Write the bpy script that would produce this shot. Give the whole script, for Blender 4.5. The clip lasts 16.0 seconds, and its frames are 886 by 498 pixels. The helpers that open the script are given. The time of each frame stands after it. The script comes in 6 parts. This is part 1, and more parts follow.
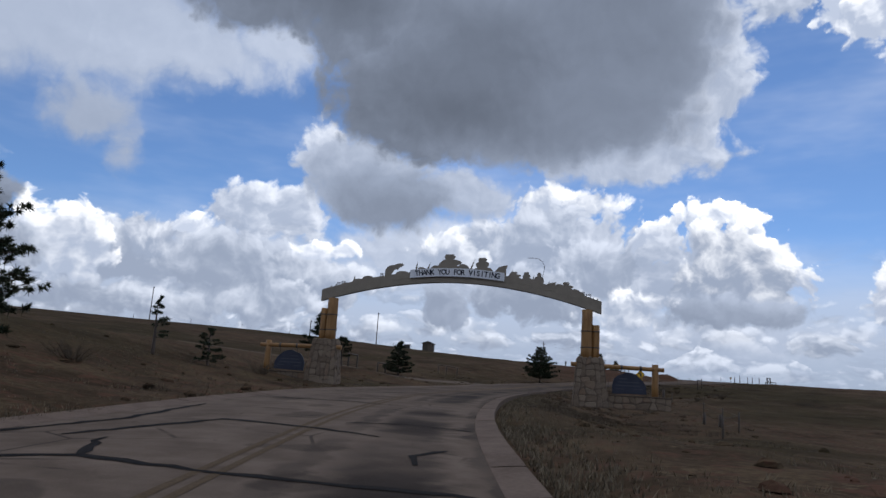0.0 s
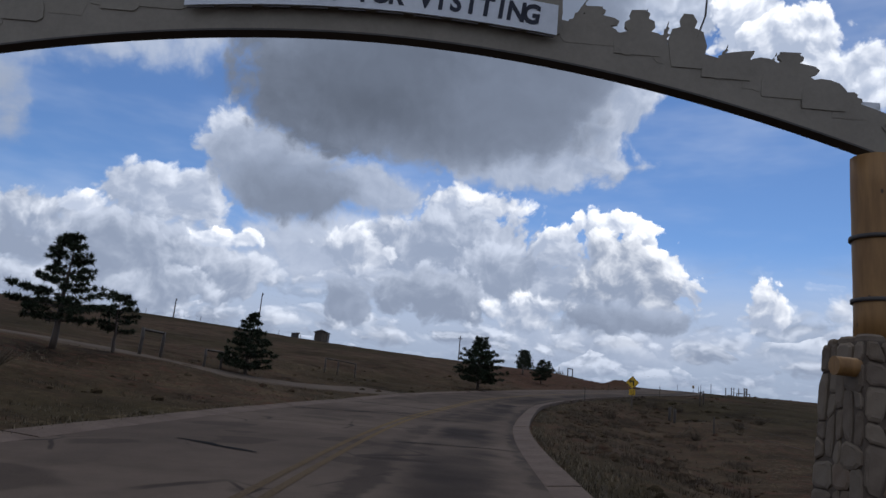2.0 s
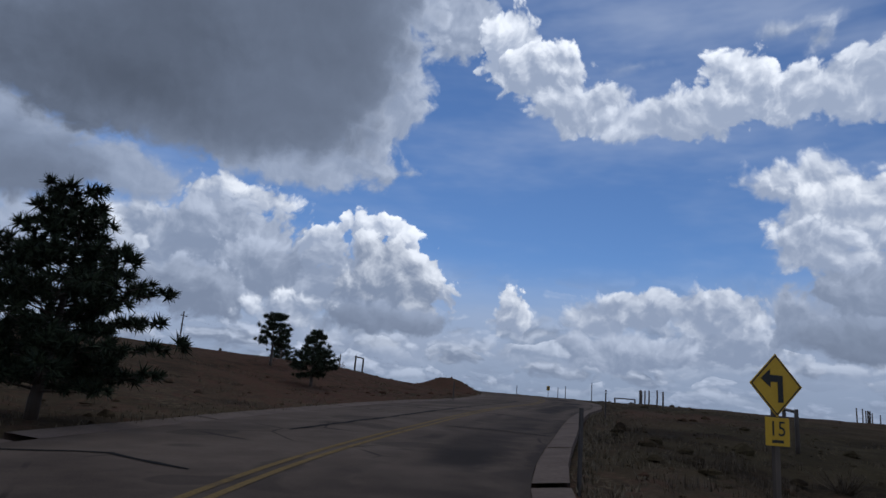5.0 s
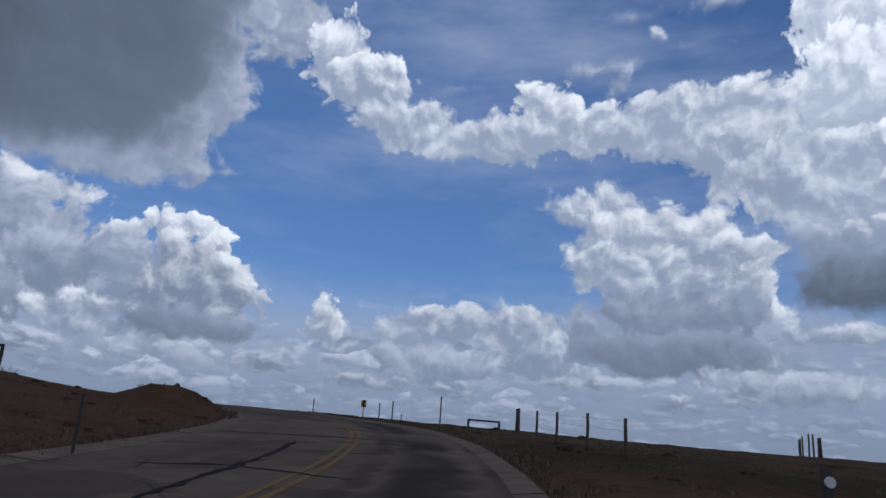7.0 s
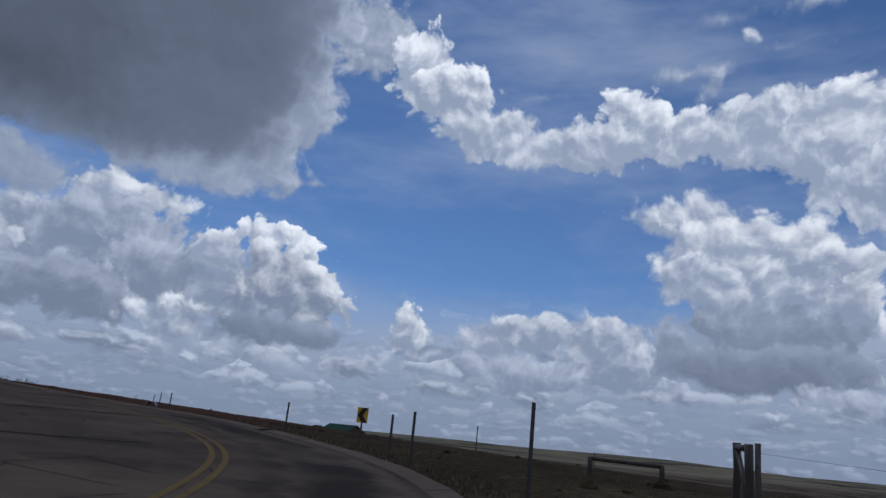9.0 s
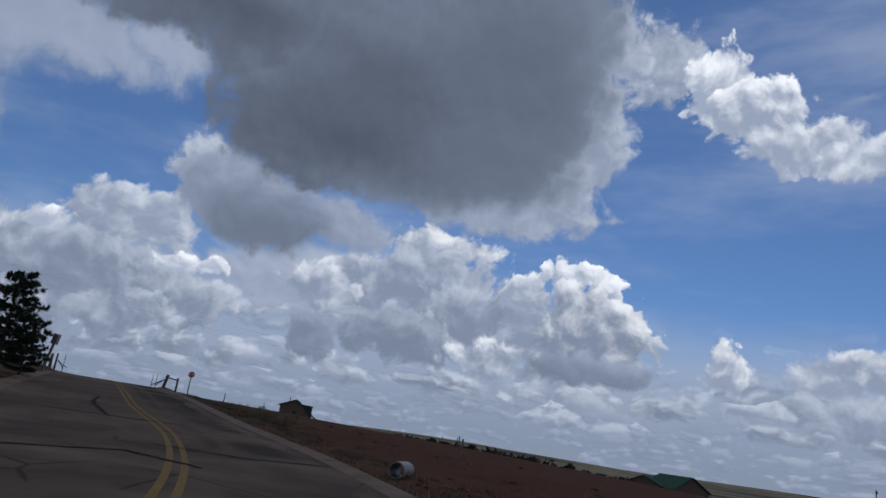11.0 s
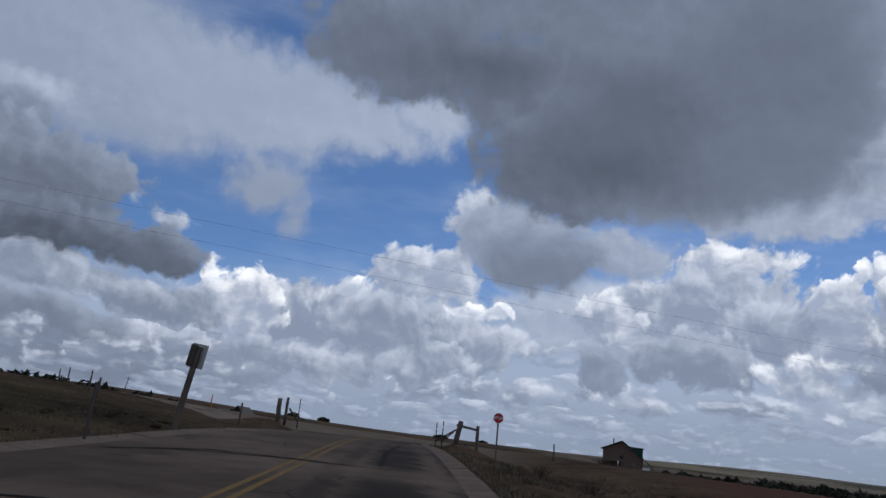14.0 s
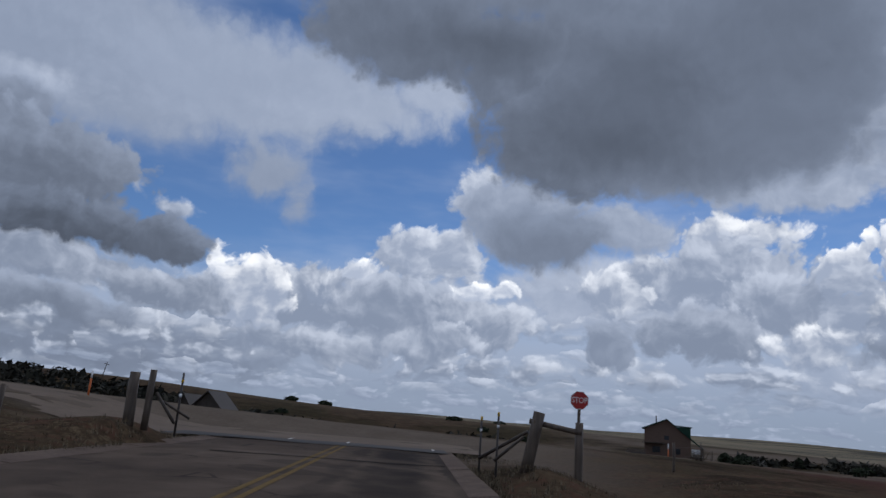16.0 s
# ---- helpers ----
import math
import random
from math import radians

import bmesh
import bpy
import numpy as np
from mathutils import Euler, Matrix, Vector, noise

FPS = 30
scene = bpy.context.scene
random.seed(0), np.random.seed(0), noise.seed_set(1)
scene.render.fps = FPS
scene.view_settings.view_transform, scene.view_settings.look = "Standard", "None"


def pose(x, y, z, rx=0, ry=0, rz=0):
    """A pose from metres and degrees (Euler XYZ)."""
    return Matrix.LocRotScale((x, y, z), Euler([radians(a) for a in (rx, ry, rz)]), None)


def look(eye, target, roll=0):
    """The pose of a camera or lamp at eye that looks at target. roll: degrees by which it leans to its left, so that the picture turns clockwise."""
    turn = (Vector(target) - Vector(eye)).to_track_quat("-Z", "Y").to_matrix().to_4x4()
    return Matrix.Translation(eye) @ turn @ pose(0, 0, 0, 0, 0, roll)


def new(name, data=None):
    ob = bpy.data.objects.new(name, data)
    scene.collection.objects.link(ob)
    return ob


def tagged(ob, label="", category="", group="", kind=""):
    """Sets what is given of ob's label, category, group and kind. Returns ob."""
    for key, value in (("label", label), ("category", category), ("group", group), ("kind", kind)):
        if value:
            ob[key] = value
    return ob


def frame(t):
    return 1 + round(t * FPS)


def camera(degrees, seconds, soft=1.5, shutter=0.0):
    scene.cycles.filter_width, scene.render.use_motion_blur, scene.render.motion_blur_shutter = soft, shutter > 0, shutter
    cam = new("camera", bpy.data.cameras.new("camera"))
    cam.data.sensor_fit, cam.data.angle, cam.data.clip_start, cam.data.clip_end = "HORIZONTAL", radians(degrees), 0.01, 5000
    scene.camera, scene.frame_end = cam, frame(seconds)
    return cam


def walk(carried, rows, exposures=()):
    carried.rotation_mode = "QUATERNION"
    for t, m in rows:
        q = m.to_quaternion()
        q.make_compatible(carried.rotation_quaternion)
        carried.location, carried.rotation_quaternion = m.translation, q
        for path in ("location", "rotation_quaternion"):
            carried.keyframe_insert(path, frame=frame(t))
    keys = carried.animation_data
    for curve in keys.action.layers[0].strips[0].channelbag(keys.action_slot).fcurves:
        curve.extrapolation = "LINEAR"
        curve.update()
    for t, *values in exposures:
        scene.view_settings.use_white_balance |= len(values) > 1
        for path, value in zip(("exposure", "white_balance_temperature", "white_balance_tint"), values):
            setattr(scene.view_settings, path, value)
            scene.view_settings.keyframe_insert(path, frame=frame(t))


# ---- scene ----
cam = camera(64.6, 16.0)

# time, place, then heading to the left of north, tilt up and lean, in degrees
PATH = [
    (0.0, 0.00, 0.00, 0.00, 0.51, 11.46, 3.69),
    (0.5, -0.35, 8.20, 0.27, -1.58, 11.25, 3.90),
    (1.0, -0.40, 16.22, 0.57, -3.21, 11.30, 3.87),
    (1.5, -0.03, 24.32, 0.88, -5.07, 11.52, 4.45),
    (2.0, 0.75, 32.83, 1.16, -7.37, 11.78, 5.22),
    (2.5, 2.02, 41.12, 1.34, -9.96, 12.02, 4.74),
    (3.0, 3.84, 49.53, 1.54, -12.84, 12.17, 5.25),
    (3.5, 5.96, 57.94, 1.77, -16.67, 12.09, 4.38),
    (4.0, 8.68, 66.07, 2.04, -20.21, 12.30, 4.63),
    (4.5, 11.26, 73.89, 2.35, -23.48, 12.79, 4.52),
    (5.0, 14.06, 81.18, 2.70, -26.73, 13.27, 4.44),
    (5.5, 17.44, 87.75, 3.08, -29.96, 13.74, 4.37),
    (6.0, 21.80, 93.36, 3.51, -33.20, 14.23, 5.33),
    (6.5, 26.11, 99.17, 3.96, -38.13, 14.87, 5.07),
    (7.0, 30.23, 104.25, 4.33, -41.98, 15.12, 3.96),
    (7.5, 34.46, 108.90, 4.69, -44.91, 15.33, 5.36),
    (8.0, 38.49, 113.37, 4.99, -45.63, 15.28, 5.23),
    (8.5, 43.02, 117.75, 5.31, -40.81, 15.23, 5.29),
    (9.0, 46.49, 122.12, 5.60, -34.95, 15.32, 6.01),
    (9.5, 49.11, 126.66, 5.87, -29.15, 15.39, 6.74),
    (10.0, 51.08, 131.53, 6.12, -23.43, 15.45, 7.49),
    (10.5, 52.63, 136.92, 6.37, -16.82, 15.48, 7.95),
    (11.0, 53.63, 142.70, 6.69, -9.55, 15.45, 8.54),
    (11.5, 53.94, 148.65, 6.96, -2.55, 15.38, 7.67),
    (12.0, 53.69, 154.42, 7.11, 3.35, 15.40, 8.66),
    (12.5, 52.76, 160.51, 7.27, 8.32, 15.40, 7.51),
    (13.0, 51.29, 166.99, 7.60, 10.52, 15.48, 7.84),
    (13.5, 49.62, 173.52, 7.87, 12.77, 15.58, 5.64),
    (14.0, 47.96, 179.88, 8.18, 13.66, 15.47, 6.03),
    (14.5, 46.29, 186.29, 8.50, 13.31, 15.11, 5.78),
    (15.0, 44.71, 192.38, 8.76, 13.04, 14.66, 4.21),
    (15.5, 43.17, 198.12, 8.99, 13.58, 14.20, 3.01),
    (16.0, 41.60, 203.60, 9.17, 13.92, 13.83, 4.47),
]


def eye_pose(x, y, z, yaw, pitch, lean):
    ahead = Vector((-math.sin(radians(yaw)) * math.cos(radians(pitch)), math.cos(radians(yaw)) * math.cos(radians(pitch)), math.sin(radians(pitch))))
    eye = Vector((x, y, z))
    return look(eye, eye + ahead, lean)


LIGHTER = [(0.0, 0.53, 6850, 10), (2.0, 0.36, 6700, 10), (3.0, 0.18, 6500, 10), (6.0, -0.10, 6250, 10), (7.0, -0.17, 6200, 10), (8.2, -0.20, 6200, 10), (11.0, -0.10, 6450, 10), (13.0, 0.09, 6550, 10), (16.0, 0.10, 6600, 10)]
walk(cam, [(row[0], eye_pose(*row[1:])) for row in PATH], LIGHTER)

# ---------------------------------------------------------------- sky and light
SUN_AZIMUTH, SUN_HEIGHT = 24.0, 56.0      # degrees, clockwise from north; above the horizon
# clouds: azimuth, height, half width and half height in degrees; bright and dark tone; softness of the rim; light from above; thickness
LOW_CLOUDS = [
    (-28.6, 8.7, 4.9, 2.9, 0.8, 0.3, 0.8, 0.5, 0.5),
    (-24.1, 9.1, 5.2, 2.8, 0.72, 0.3, 0.8, 0.5, 0.5),
    (-14.8, 12.7, 4.9, 2.6, 0.74, 0.35, 1.1, 0.4, 0.3),
    (-20.1, 11.5, 1.7, 0.7, 1, 0.59, 0.5, 0.4, 0.2),
    (-16.9, 8.7, 5.5, 3, 0.6, 0.29, 0.9, 0.5, 0.5),
    (-9.5, 10.3, 2.3, 1, 0.98, 0.5, 0.5, 0.4, 0.2),
    (-11.1, 7.7, 4.9, 2.5, 0.7, 0.3, 0.8, 0.5, 0.5),
    (-24.3, 5.5, 6, 1.8, 0.66, 0.28, 0.8, 0.5, 0.5),
    (-14.9, 6, 5.5, 1.8, 0.66, 0.29, 0.8, 0.5, 0.5),
]
MIDDLE_CLOUDS = [
    (9.5, 15.7, 4.8, 1.9, 0.92, 0.42, 0.7, 0.5, 0.3),
    (3.9, 11.8, 4.9, 2.5, 0.8, 0.34, 0.9, 0.5, 0.5),
    (9.8, 12.5, 6.8, 3.6, 0.66, 0.32, 1, 0.5, 0.5),
    (0, 10.8, 3.5, 2.2, 0.82, 0.35, 0.9, 0.5, 0.4),
    (12.8, 10.4, 5.3, 3.1, 0.62, 0.3, 1, 0.5, 0.5),
    (6.6, 8, 6.2, 2.4, 0.58, 0.27, 0.9, 0.6, 0.5),
    (-0.3, 6.8, 3, 2.2, 0.5, 0.27, 1, 0.5, 0.4),
    (14.9, 7.8, 3.9, 1.3, 0.86, 0.35, 0.7, 0.6, 0.4),
]
TOWER = [
    (22, 10, 5.5, 4.4, 0.78, 0.39, 1, 0.5, 0.3),
    (16.7, 12.5, 1.9, 1.7, 0.98, 0.42, 0.45, 0.5, 0.4),
    (20.4, 13.9, 2.4, 2, 1, 0.46, 0.4, 0.5, 0.3),
    (23.5, 13, 2.2, 2.2, 1, 0.44, 0.4, 0.5, 0.4),
    (26.1, 9.9, 2, 2, 0.96, 0.39, 0.45, 0.5, 0.4),
    (19, 9.9, 3.7, 3.6, 0.72, 0.34, 0.7, 0.5, 0.4),
    (22.4, 10.1, 5, 4, 0.88, 0.3, 0.6, 0.6, 0.5),
    (21.6, 6.9, 7.7, 1.4, 0.44, 0.25, 0.9, 0.6, 0.3),
    (14.5, 7, 3.9, 1.4, 0.84, 0.35, 0.8, 0.6, 0.4),
]
EAST_CLOUDS = [
    (32.6, 8.5, 2.4, 2.2, 0.94, 0.39, 0.5, 0.5, 0.4),
    (40, 8.8, 2.7, 1.7, 0.86, 0.39, 0.8, 0.5, 0.4),
    (43.6, 9.4, 3.9, 1.8, 0.84, 0.37, 0.8, 0.5, 0.4),
    (48.5, 9.6, 4.4, 2, 0.84, 0.37, 0.8, 0.5, 0.4),
    (55, 18.6, 5.6, 2.1, 0.88, 0.42, 1.4, 0.4, 0.2),
    (59.1, 16.4, 7.8, 3.1, 0.92, 0.42, 1.2, 0.5, 0.3),
    (55.7, 13.8, 3.7, 2.3, 0.82, 0.39, 1.1, 0.5, 0.3),
    (64.2, 14.1, 5.5, 3, 0.88, 0.39, 0.9, 0.5, 0.4),
    (67, 12.8, 2.4, 2, 0.95, 0.38, 0.6, 0.5, 0.4),
]
LOW_EAST_CLOUDS = [
    (68.3, 10.1, 2.8, 2, 0.96, 0.46, 0.8, 0.5, 0.3),
    (50.1, 7.3, 4.1, 2.5, 0.74, 0.34, 0.8, 0.5, 0.5),
    (54.1, 8.3, 3.1, 2.4, 0.6, 0.3, 0.8, 0.5, 0.4),
    (61.2, 10.9, 7.5, 3, 0.58, 0.29, 1, 0.5, 0.4),
    (61.2, 7.4, 7.4, 2.1, 0.44, 0.24, 1, 0.6, 0.3),
    (72.8, 9.1, 5.4, 1.1, 0.78, 0.35, 0.9, 0.5, 0.3),
    (41.9, 5.9, 6.1, 1.8, 0.66, 0.32, 0.8, 0.5, 0.4),
    (69.3, 5.3, 7.3, 1.4, 0.66, 0.3, 0.9, 0.5, 0.4),
]
FAR_EAST_CLOUDS = [
    (76.6, 30.5, 7.2, 3.7, 1.1, 0.6, 0.6, 0.5, 0.3),
    (78.9, 25.5, 5.9, 4.1, 1, 0.55, 0.8, 0.5, 0.3),
    (73.6, 27, 5.4, 3.5, 1.08, 0.59, 0.7, 0.5, 0.3),
    (72.1, 19.9, 7.2, 4.1, 0.8, 0.44, 1, 0.4, 0.3),
    (75.3, 22.2, 3.4, 1.9, 1.05, 0.46, 0.5, 0.5, 0.4),
    (78.5, 20.5, 3.1, 2.3, 0.95, 0.42, 0.6, 0.5, 0.4),
    (73.8, 15.2, 6.9, 2.2, 0.62, 0.34, 1.4, 0.4, 0.3),
    (76.8, 16.5, 4.9, 1.5, 0.9, 0.39, 0.7, 0.5, 0.3),
    (75.2, 12.8, 7.4, 2.7, 0.38, 0.16, 1.6, 0.7, 0.2),
]
BRIDGE_CLOUDS = [
    (26.9, 31.3, 4.1, 3.3, 0.66, 0.35, 1.2, 0.2, 0.2),
    (31.2, 29.6, 3.1, 3.6, 1.02, 0.46, 0.7, 0.4, 0.3),
    (34.8, 27.4, 5, 2.9, 1.02, 0.42, 0.8, 0.5, 0.4),
    (37.5, 24.7, 4.7, 2.4, 0.84, 0.42, 1, 0.4, 0.3),
    (41.9, 23.6, 5.3, 1.6, 0.8, 0.44, 1, 0.4, 0.2),
    (46.6, 24, 3.9, 2.3, 0.86, 0.42, 0.9, 0.5, 0.3),
    (50.5, 25.6, 4.2, 3.1, 1, 0.44, 0.7, 0.6, 0.4),
]
BRIDGE_EAST_CLOUDS = [
    (65.9, 23.6, 5.7, 4.3, 0.84, 0.42, 1, 0.4, 0.3),
    (59, 24.9, 6.5, 2.7, 0.84, 0.44, 1, 0.4, 0.3),
    (54.7, 24.9, 6.1, 2.4, 0.86, 0.44, 0.9, 0.5, 0.3),
    (65.1, 26.8, 5.8, 2, 0.98, 0.46, 0.8, 0.5, 0.3),
    (68.5, 20.1, 4.2, 2.8, 0.8, 0.4, 1, 0.4, 0.3),
]
WISPS = [
    (57.3, 33.7, 2.1, 0.4, 0.72, 0.45, 2.2, 0.2, 0.1),
    (59.8, 32, 0.9, 0.8, 0.8, 0.42, 1.2, 0.2, 0.1),
    (54.7, 30, 3.1, 0.7, 0.7, 0.38, 1.8, 0.2, 0.1),
    (56.6, 28.4, 1.1, 1.4, 0.75, 0.38, 1.6, 0.2, 0.1),
    (65.6, 33.6, 2.3, 0.8, 0.8, 0.42, 1.6, 0.2, 0.1),
    (62.2, 31, 2.1, 0.3, 0.66, 0.45, 2, 0.2, 0.1),
    (41.9, 27.7, 2, 0.4, 0.55, 0.42, 2.4, 0.2, 0.1),
]
WEST_CLOUDS = [
    (-15.1, 13.7, 5.1, 2.2, 0.74, 0.38, 0.9, 0.5, 0.4),
    (-23.7, 10.7, 4.1, 1.8, 0.78, 0.32, 0.8, 0.5, 0.4),
    (-29.1, 8.9, 3, 2.9, 0.92, 0.39, 0.7, 0.5, 0.4),
    (-20.6, 11.7, 2.3, 1, 1, 0.5, 0.5, 0.5, 0.2),
    (-43, 9.1, 7.5, 2, 0.62, 0.27, 1, 0.5, 0.4),
    (-35.2, 8.5, 5.8, 2, 0.62, 0.25, 0.9, 0.6, 0.5),
    (-42.5, 6.2, 7.5, 1.5, 0.46, 0.21, 1, 0.6, 0.4),
    (-17.9, 8.6, 4.7, 2.8, 0.62, 0.29, 0.8, 0.5, 0.5),
    (-10.1, 10.2, 2.4, 1.1, 0.98, 0.5, 0.5, 0.5, 0.2),
]
WEST_HIGH = [
    (-46.9, 24.5, 19.5, 7, 0.42, 0.31, 5, 0.2, 0.2),
    (-30.3, 25, 15.7, 4.8, 0.46, 0.36, 4, 0.1, 0.2),
    (-47, 21.3, 5.2, 1.3, 0.58, 0.42, 2.5, 0.3, 0.2),
    (-22, 24.5, 9.9, 2.5, 0.5, 0.39, 3.2, -0.1, 0.2),
    (-15.7, 26.1, 4.3, 2.3, 0.54, 0.42, 2.4, 0, 0.2),
    (-28.9, 18.6, 3.7, 2.7, 0.4, 0.31, 2.6, 0.3, 0.2),
    (-26.3, 16, 1.4, 1.8, 0.38, 0.32, 2.4, 0.2, 0.1),
]
WEST_SHOWER = [
    (-38.8, 15.5, 0.8, 1.2, 0.72, 0.42, 1, 0.2, 0.1),
    (-36.1, 14.6, 2.3, 0.9, 0.66, 0.35, 1, 0.4, 0.2),
    (-31.6, 11.5, 0.9, 2, 0.95, 0.5, 0.6, 0.2, 0.2),
    (-47.3, 19.4, 4, 1.9, 0.4, 0.22, 1.4, 0.4, 0.3),
    (-45.1, 15.8, 7.6, 4.1, 0.38, 0.16, 1.3, 0.6, 0.3),
    (-44, 12.1, 8.9, 2.4, 0.27, 0.1, 1.3, 0.5, 0.2),
    (-35.4, 12.2, 3.8, 2.1, 0.32, 0.13, 1, 0.6, 0.3),
]
DARK_RIM = [
    (-10.9, 18.6, 3.1, 3.4, 0.74, 0.42, 1.3, 0.4, 0.2),
    (-7.7, 16.9, 5.9, 3.9, 0.5, 0.29, 1.8, 0.4, 0.2),
    (0.7, 16, 5.4, 2.4, 0.55, 0.34, 1.6, 0.3, 0.2),
    (-5.2, 15.2, 5.7, 2.9, 0.34, 0.21, 2, 0.5, 0.2),
    (14.9, 19.5, 8.8, 2.9, 0.58, 0.34, 1.6, 0.1, 0.2),
    (20.2, 19.7, 2, 1, 0.66, 0.42, 1, 0.2, 0.1),
    (19.9, 22.7, 4.6, 3.5, 0.66, 0.35, 1.6, 0.2, 0.2),
    (21.1, 27, 4.1, 5.7, 0.66, 0.35, 1.6, 0.1, 0.2),
    (22.2, 32.2, 3.6, 4.2, 0.7, 0.37, 1.6, 0.1, 0.2),
    (24.6, 24.3, 0.7, 0.4, 0.72, 0.42, 0.8, 0.2, 0.1),
]
DARK_CLOUD = [
    (-18.7, 31.5, 9.9, 5.1, 0.32, 0.16, 2.2, 0.3, 0.3),
    (-8.5, 28.9, 6.1, 5.3, 0.32, 0.16, 2, 0.3, 0.3),
    (8.1, 31.4, 16.2, 11.7, 0.4, 0.21, 2.6, 0.15, 0.4),
    (-2.9, 23.6, 9.2, 5.5, 0.32, 0.15, 2.2, 0.2, 0.4),
    (6.8, 21.9, 13.6, 3.7, 0.36, 0.18, 2.4, 0, 0.4),
    (-0.2, 37.4, 25.7, 6.8, 0.34, 0.18, 4, 0.05, 0.5),
]
DARK_HEART = [
    (1.2, 23, 12.9, 3.9, 0.17, 0.1, 7, 0.1, 0.2),
    (-11.4, 30.5, 12.2, 3.5, 0.18, 0.11, 7, 0.1, 0.2),
    (4.6, 27.4, 12.1, 5.8, 0.2, 0.13, 8, 0.2, 0.2),
    (14.1, 29.9, 9.3, 8, 0.24, 0.16, 7, 0.1, 0.2),
    (12.3, 23.4, 9.1, 4, 0.24, 0.17, 7, 0.1, 0.2),
]
HAZE_BANKS = [
    (2.9, 10.3, 15.3, 4.3, 0.6, 0.4, 3, 0.4, 0.2),
    (-19.1, 8.9, 14.7, 3.5, 0.58, 0.36, 3, 0.4, 0.2),
    (62.1, 8.3, 16.7, 3.7, 0.56, 0.36, 3, 0.4, 0.2),
    (-39.5, 3.8, 17.2, 3, 0.32, 0.21, 3, 0.3, 0.2),
    (20.6, 5.1, 10.6, 2, 0.54, 0.36, 3, 0.4, 0.2),
    (73.3, 20.6, 7.2, 6.8, 0.7, 0.5, 3, 0.3, 0.2),
]
BANKS = (LOW_CLOUDS, MIDDLE_CLOUDS, LOW_EAST_CLOUDS, EAST_CLOUDS, TOWER, WEST_CLOUDS, WEST_HIGH, WEST_SHOWER, WISPS, FAR_EAST_CLOUDS, BRIDGE_EAST_CLOUDS, BRIDGE_CLOUDS, DARK_RIM, DARK_CLOUD, DARK_HEART)


def cloud_layer():
    """One cloud laid over those behind it: an ellipse with a billowed rim, lit from above, grey below and inside."""
    ng = bpy.data.node_groups.new("cloud", "ShaderNodeTree")
    for name, kind in (("Colour", "Color"), ("Place", "Vector"), ("Edge", "Float"), ("Relief", "Float"), ("Centre", "Vector"), ("Scale", "Vector"), ("Size", "Float"), ("Rough", "Float"), ("Low", "Float"),
                       ("High", "Float"), ("Strength", "Float"), ("Lift", "Vector"), ("Thick", "Float"), ("Dark", "Color"), ("Bright", "Color")):
        ng.interface.new_socket(name, in_out="INPUT", socket_type="NodeSocket" + kind)
    ng.interface.new_socket("Colour", in_out="OUTPUT", socket_type="NodeSocketColor")
    take, give = ng.nodes.new("NodeGroupInput").outputs, ng.nodes.new("NodeGroupOutput")

    def node(kind, how, *values):
        n = ng.nodes.new("ShaderNode" + kind)
        n.operation = how
        for value, socket in zip(values, n.inputs):
            if isinstance(value, bpy.types.NodeSocket):
                ng.links.new(value, socket)
            else:
                socket.default_value = value
        return n.outputs["Value"] if kind == "Math" or how in ("LENGTH", "DOT_PRODUCT") else n.outputs["Vector"]

    def step(value, low, high):
        n = ng.nodes.new("ShaderNodeMapRange")
        n.interpolation_type = "SMOOTHSTEP"
        for v, key in ((value, "Value"), (low, "From Min"), (high, "From Max")):
            if isinstance(v, bpy.types.NodeSocket):
                ng.links.new(v, n.inputs[key])
            else:
                n.inputs[key].default_value = v
        return n.outputs[0]

    def mix(fac, a, b):
        n = ng.nodes.new("ShaderNodeMix")
        n.data_type = "RGBA"
        for v, k in ((fac, 0), (a, 6), (b, 7)):
            ng.links.new(v, n.inputs[k])
        return n.outputs[2]

    q = node("VectorMath", "MULTIPLY", node("VectorMath", "SUBTRACT", take["Place"], take["Centre"]), take["Scale"])
    depth = node("Math", "MULTIPLY", node("Math", "SUBTRACT", 1.0, node("VectorMath", "LENGTH", q)), take["Size"])
    rim = node("Math", "MULTIPLY_ADD", take["Edge"], take["Rough"], depth)
    shade = node("Math", "MULTIPLY_ADD", take["Relief"], take["Strength"], node("VectorMath", "DOT_PRODUCT", q, take["Lift"]))
    shade = node("Math", "MULTIPLY_ADD", rim, take["Thick"], shade)
    body = mix(step(shade, -0.58, 1.02), take["Dark"], take["Bright"])
    ng.links.new(mix(step(rim, take["Low"], take["High"]), take["Colour"], body), give.inputs[0])
    return ng


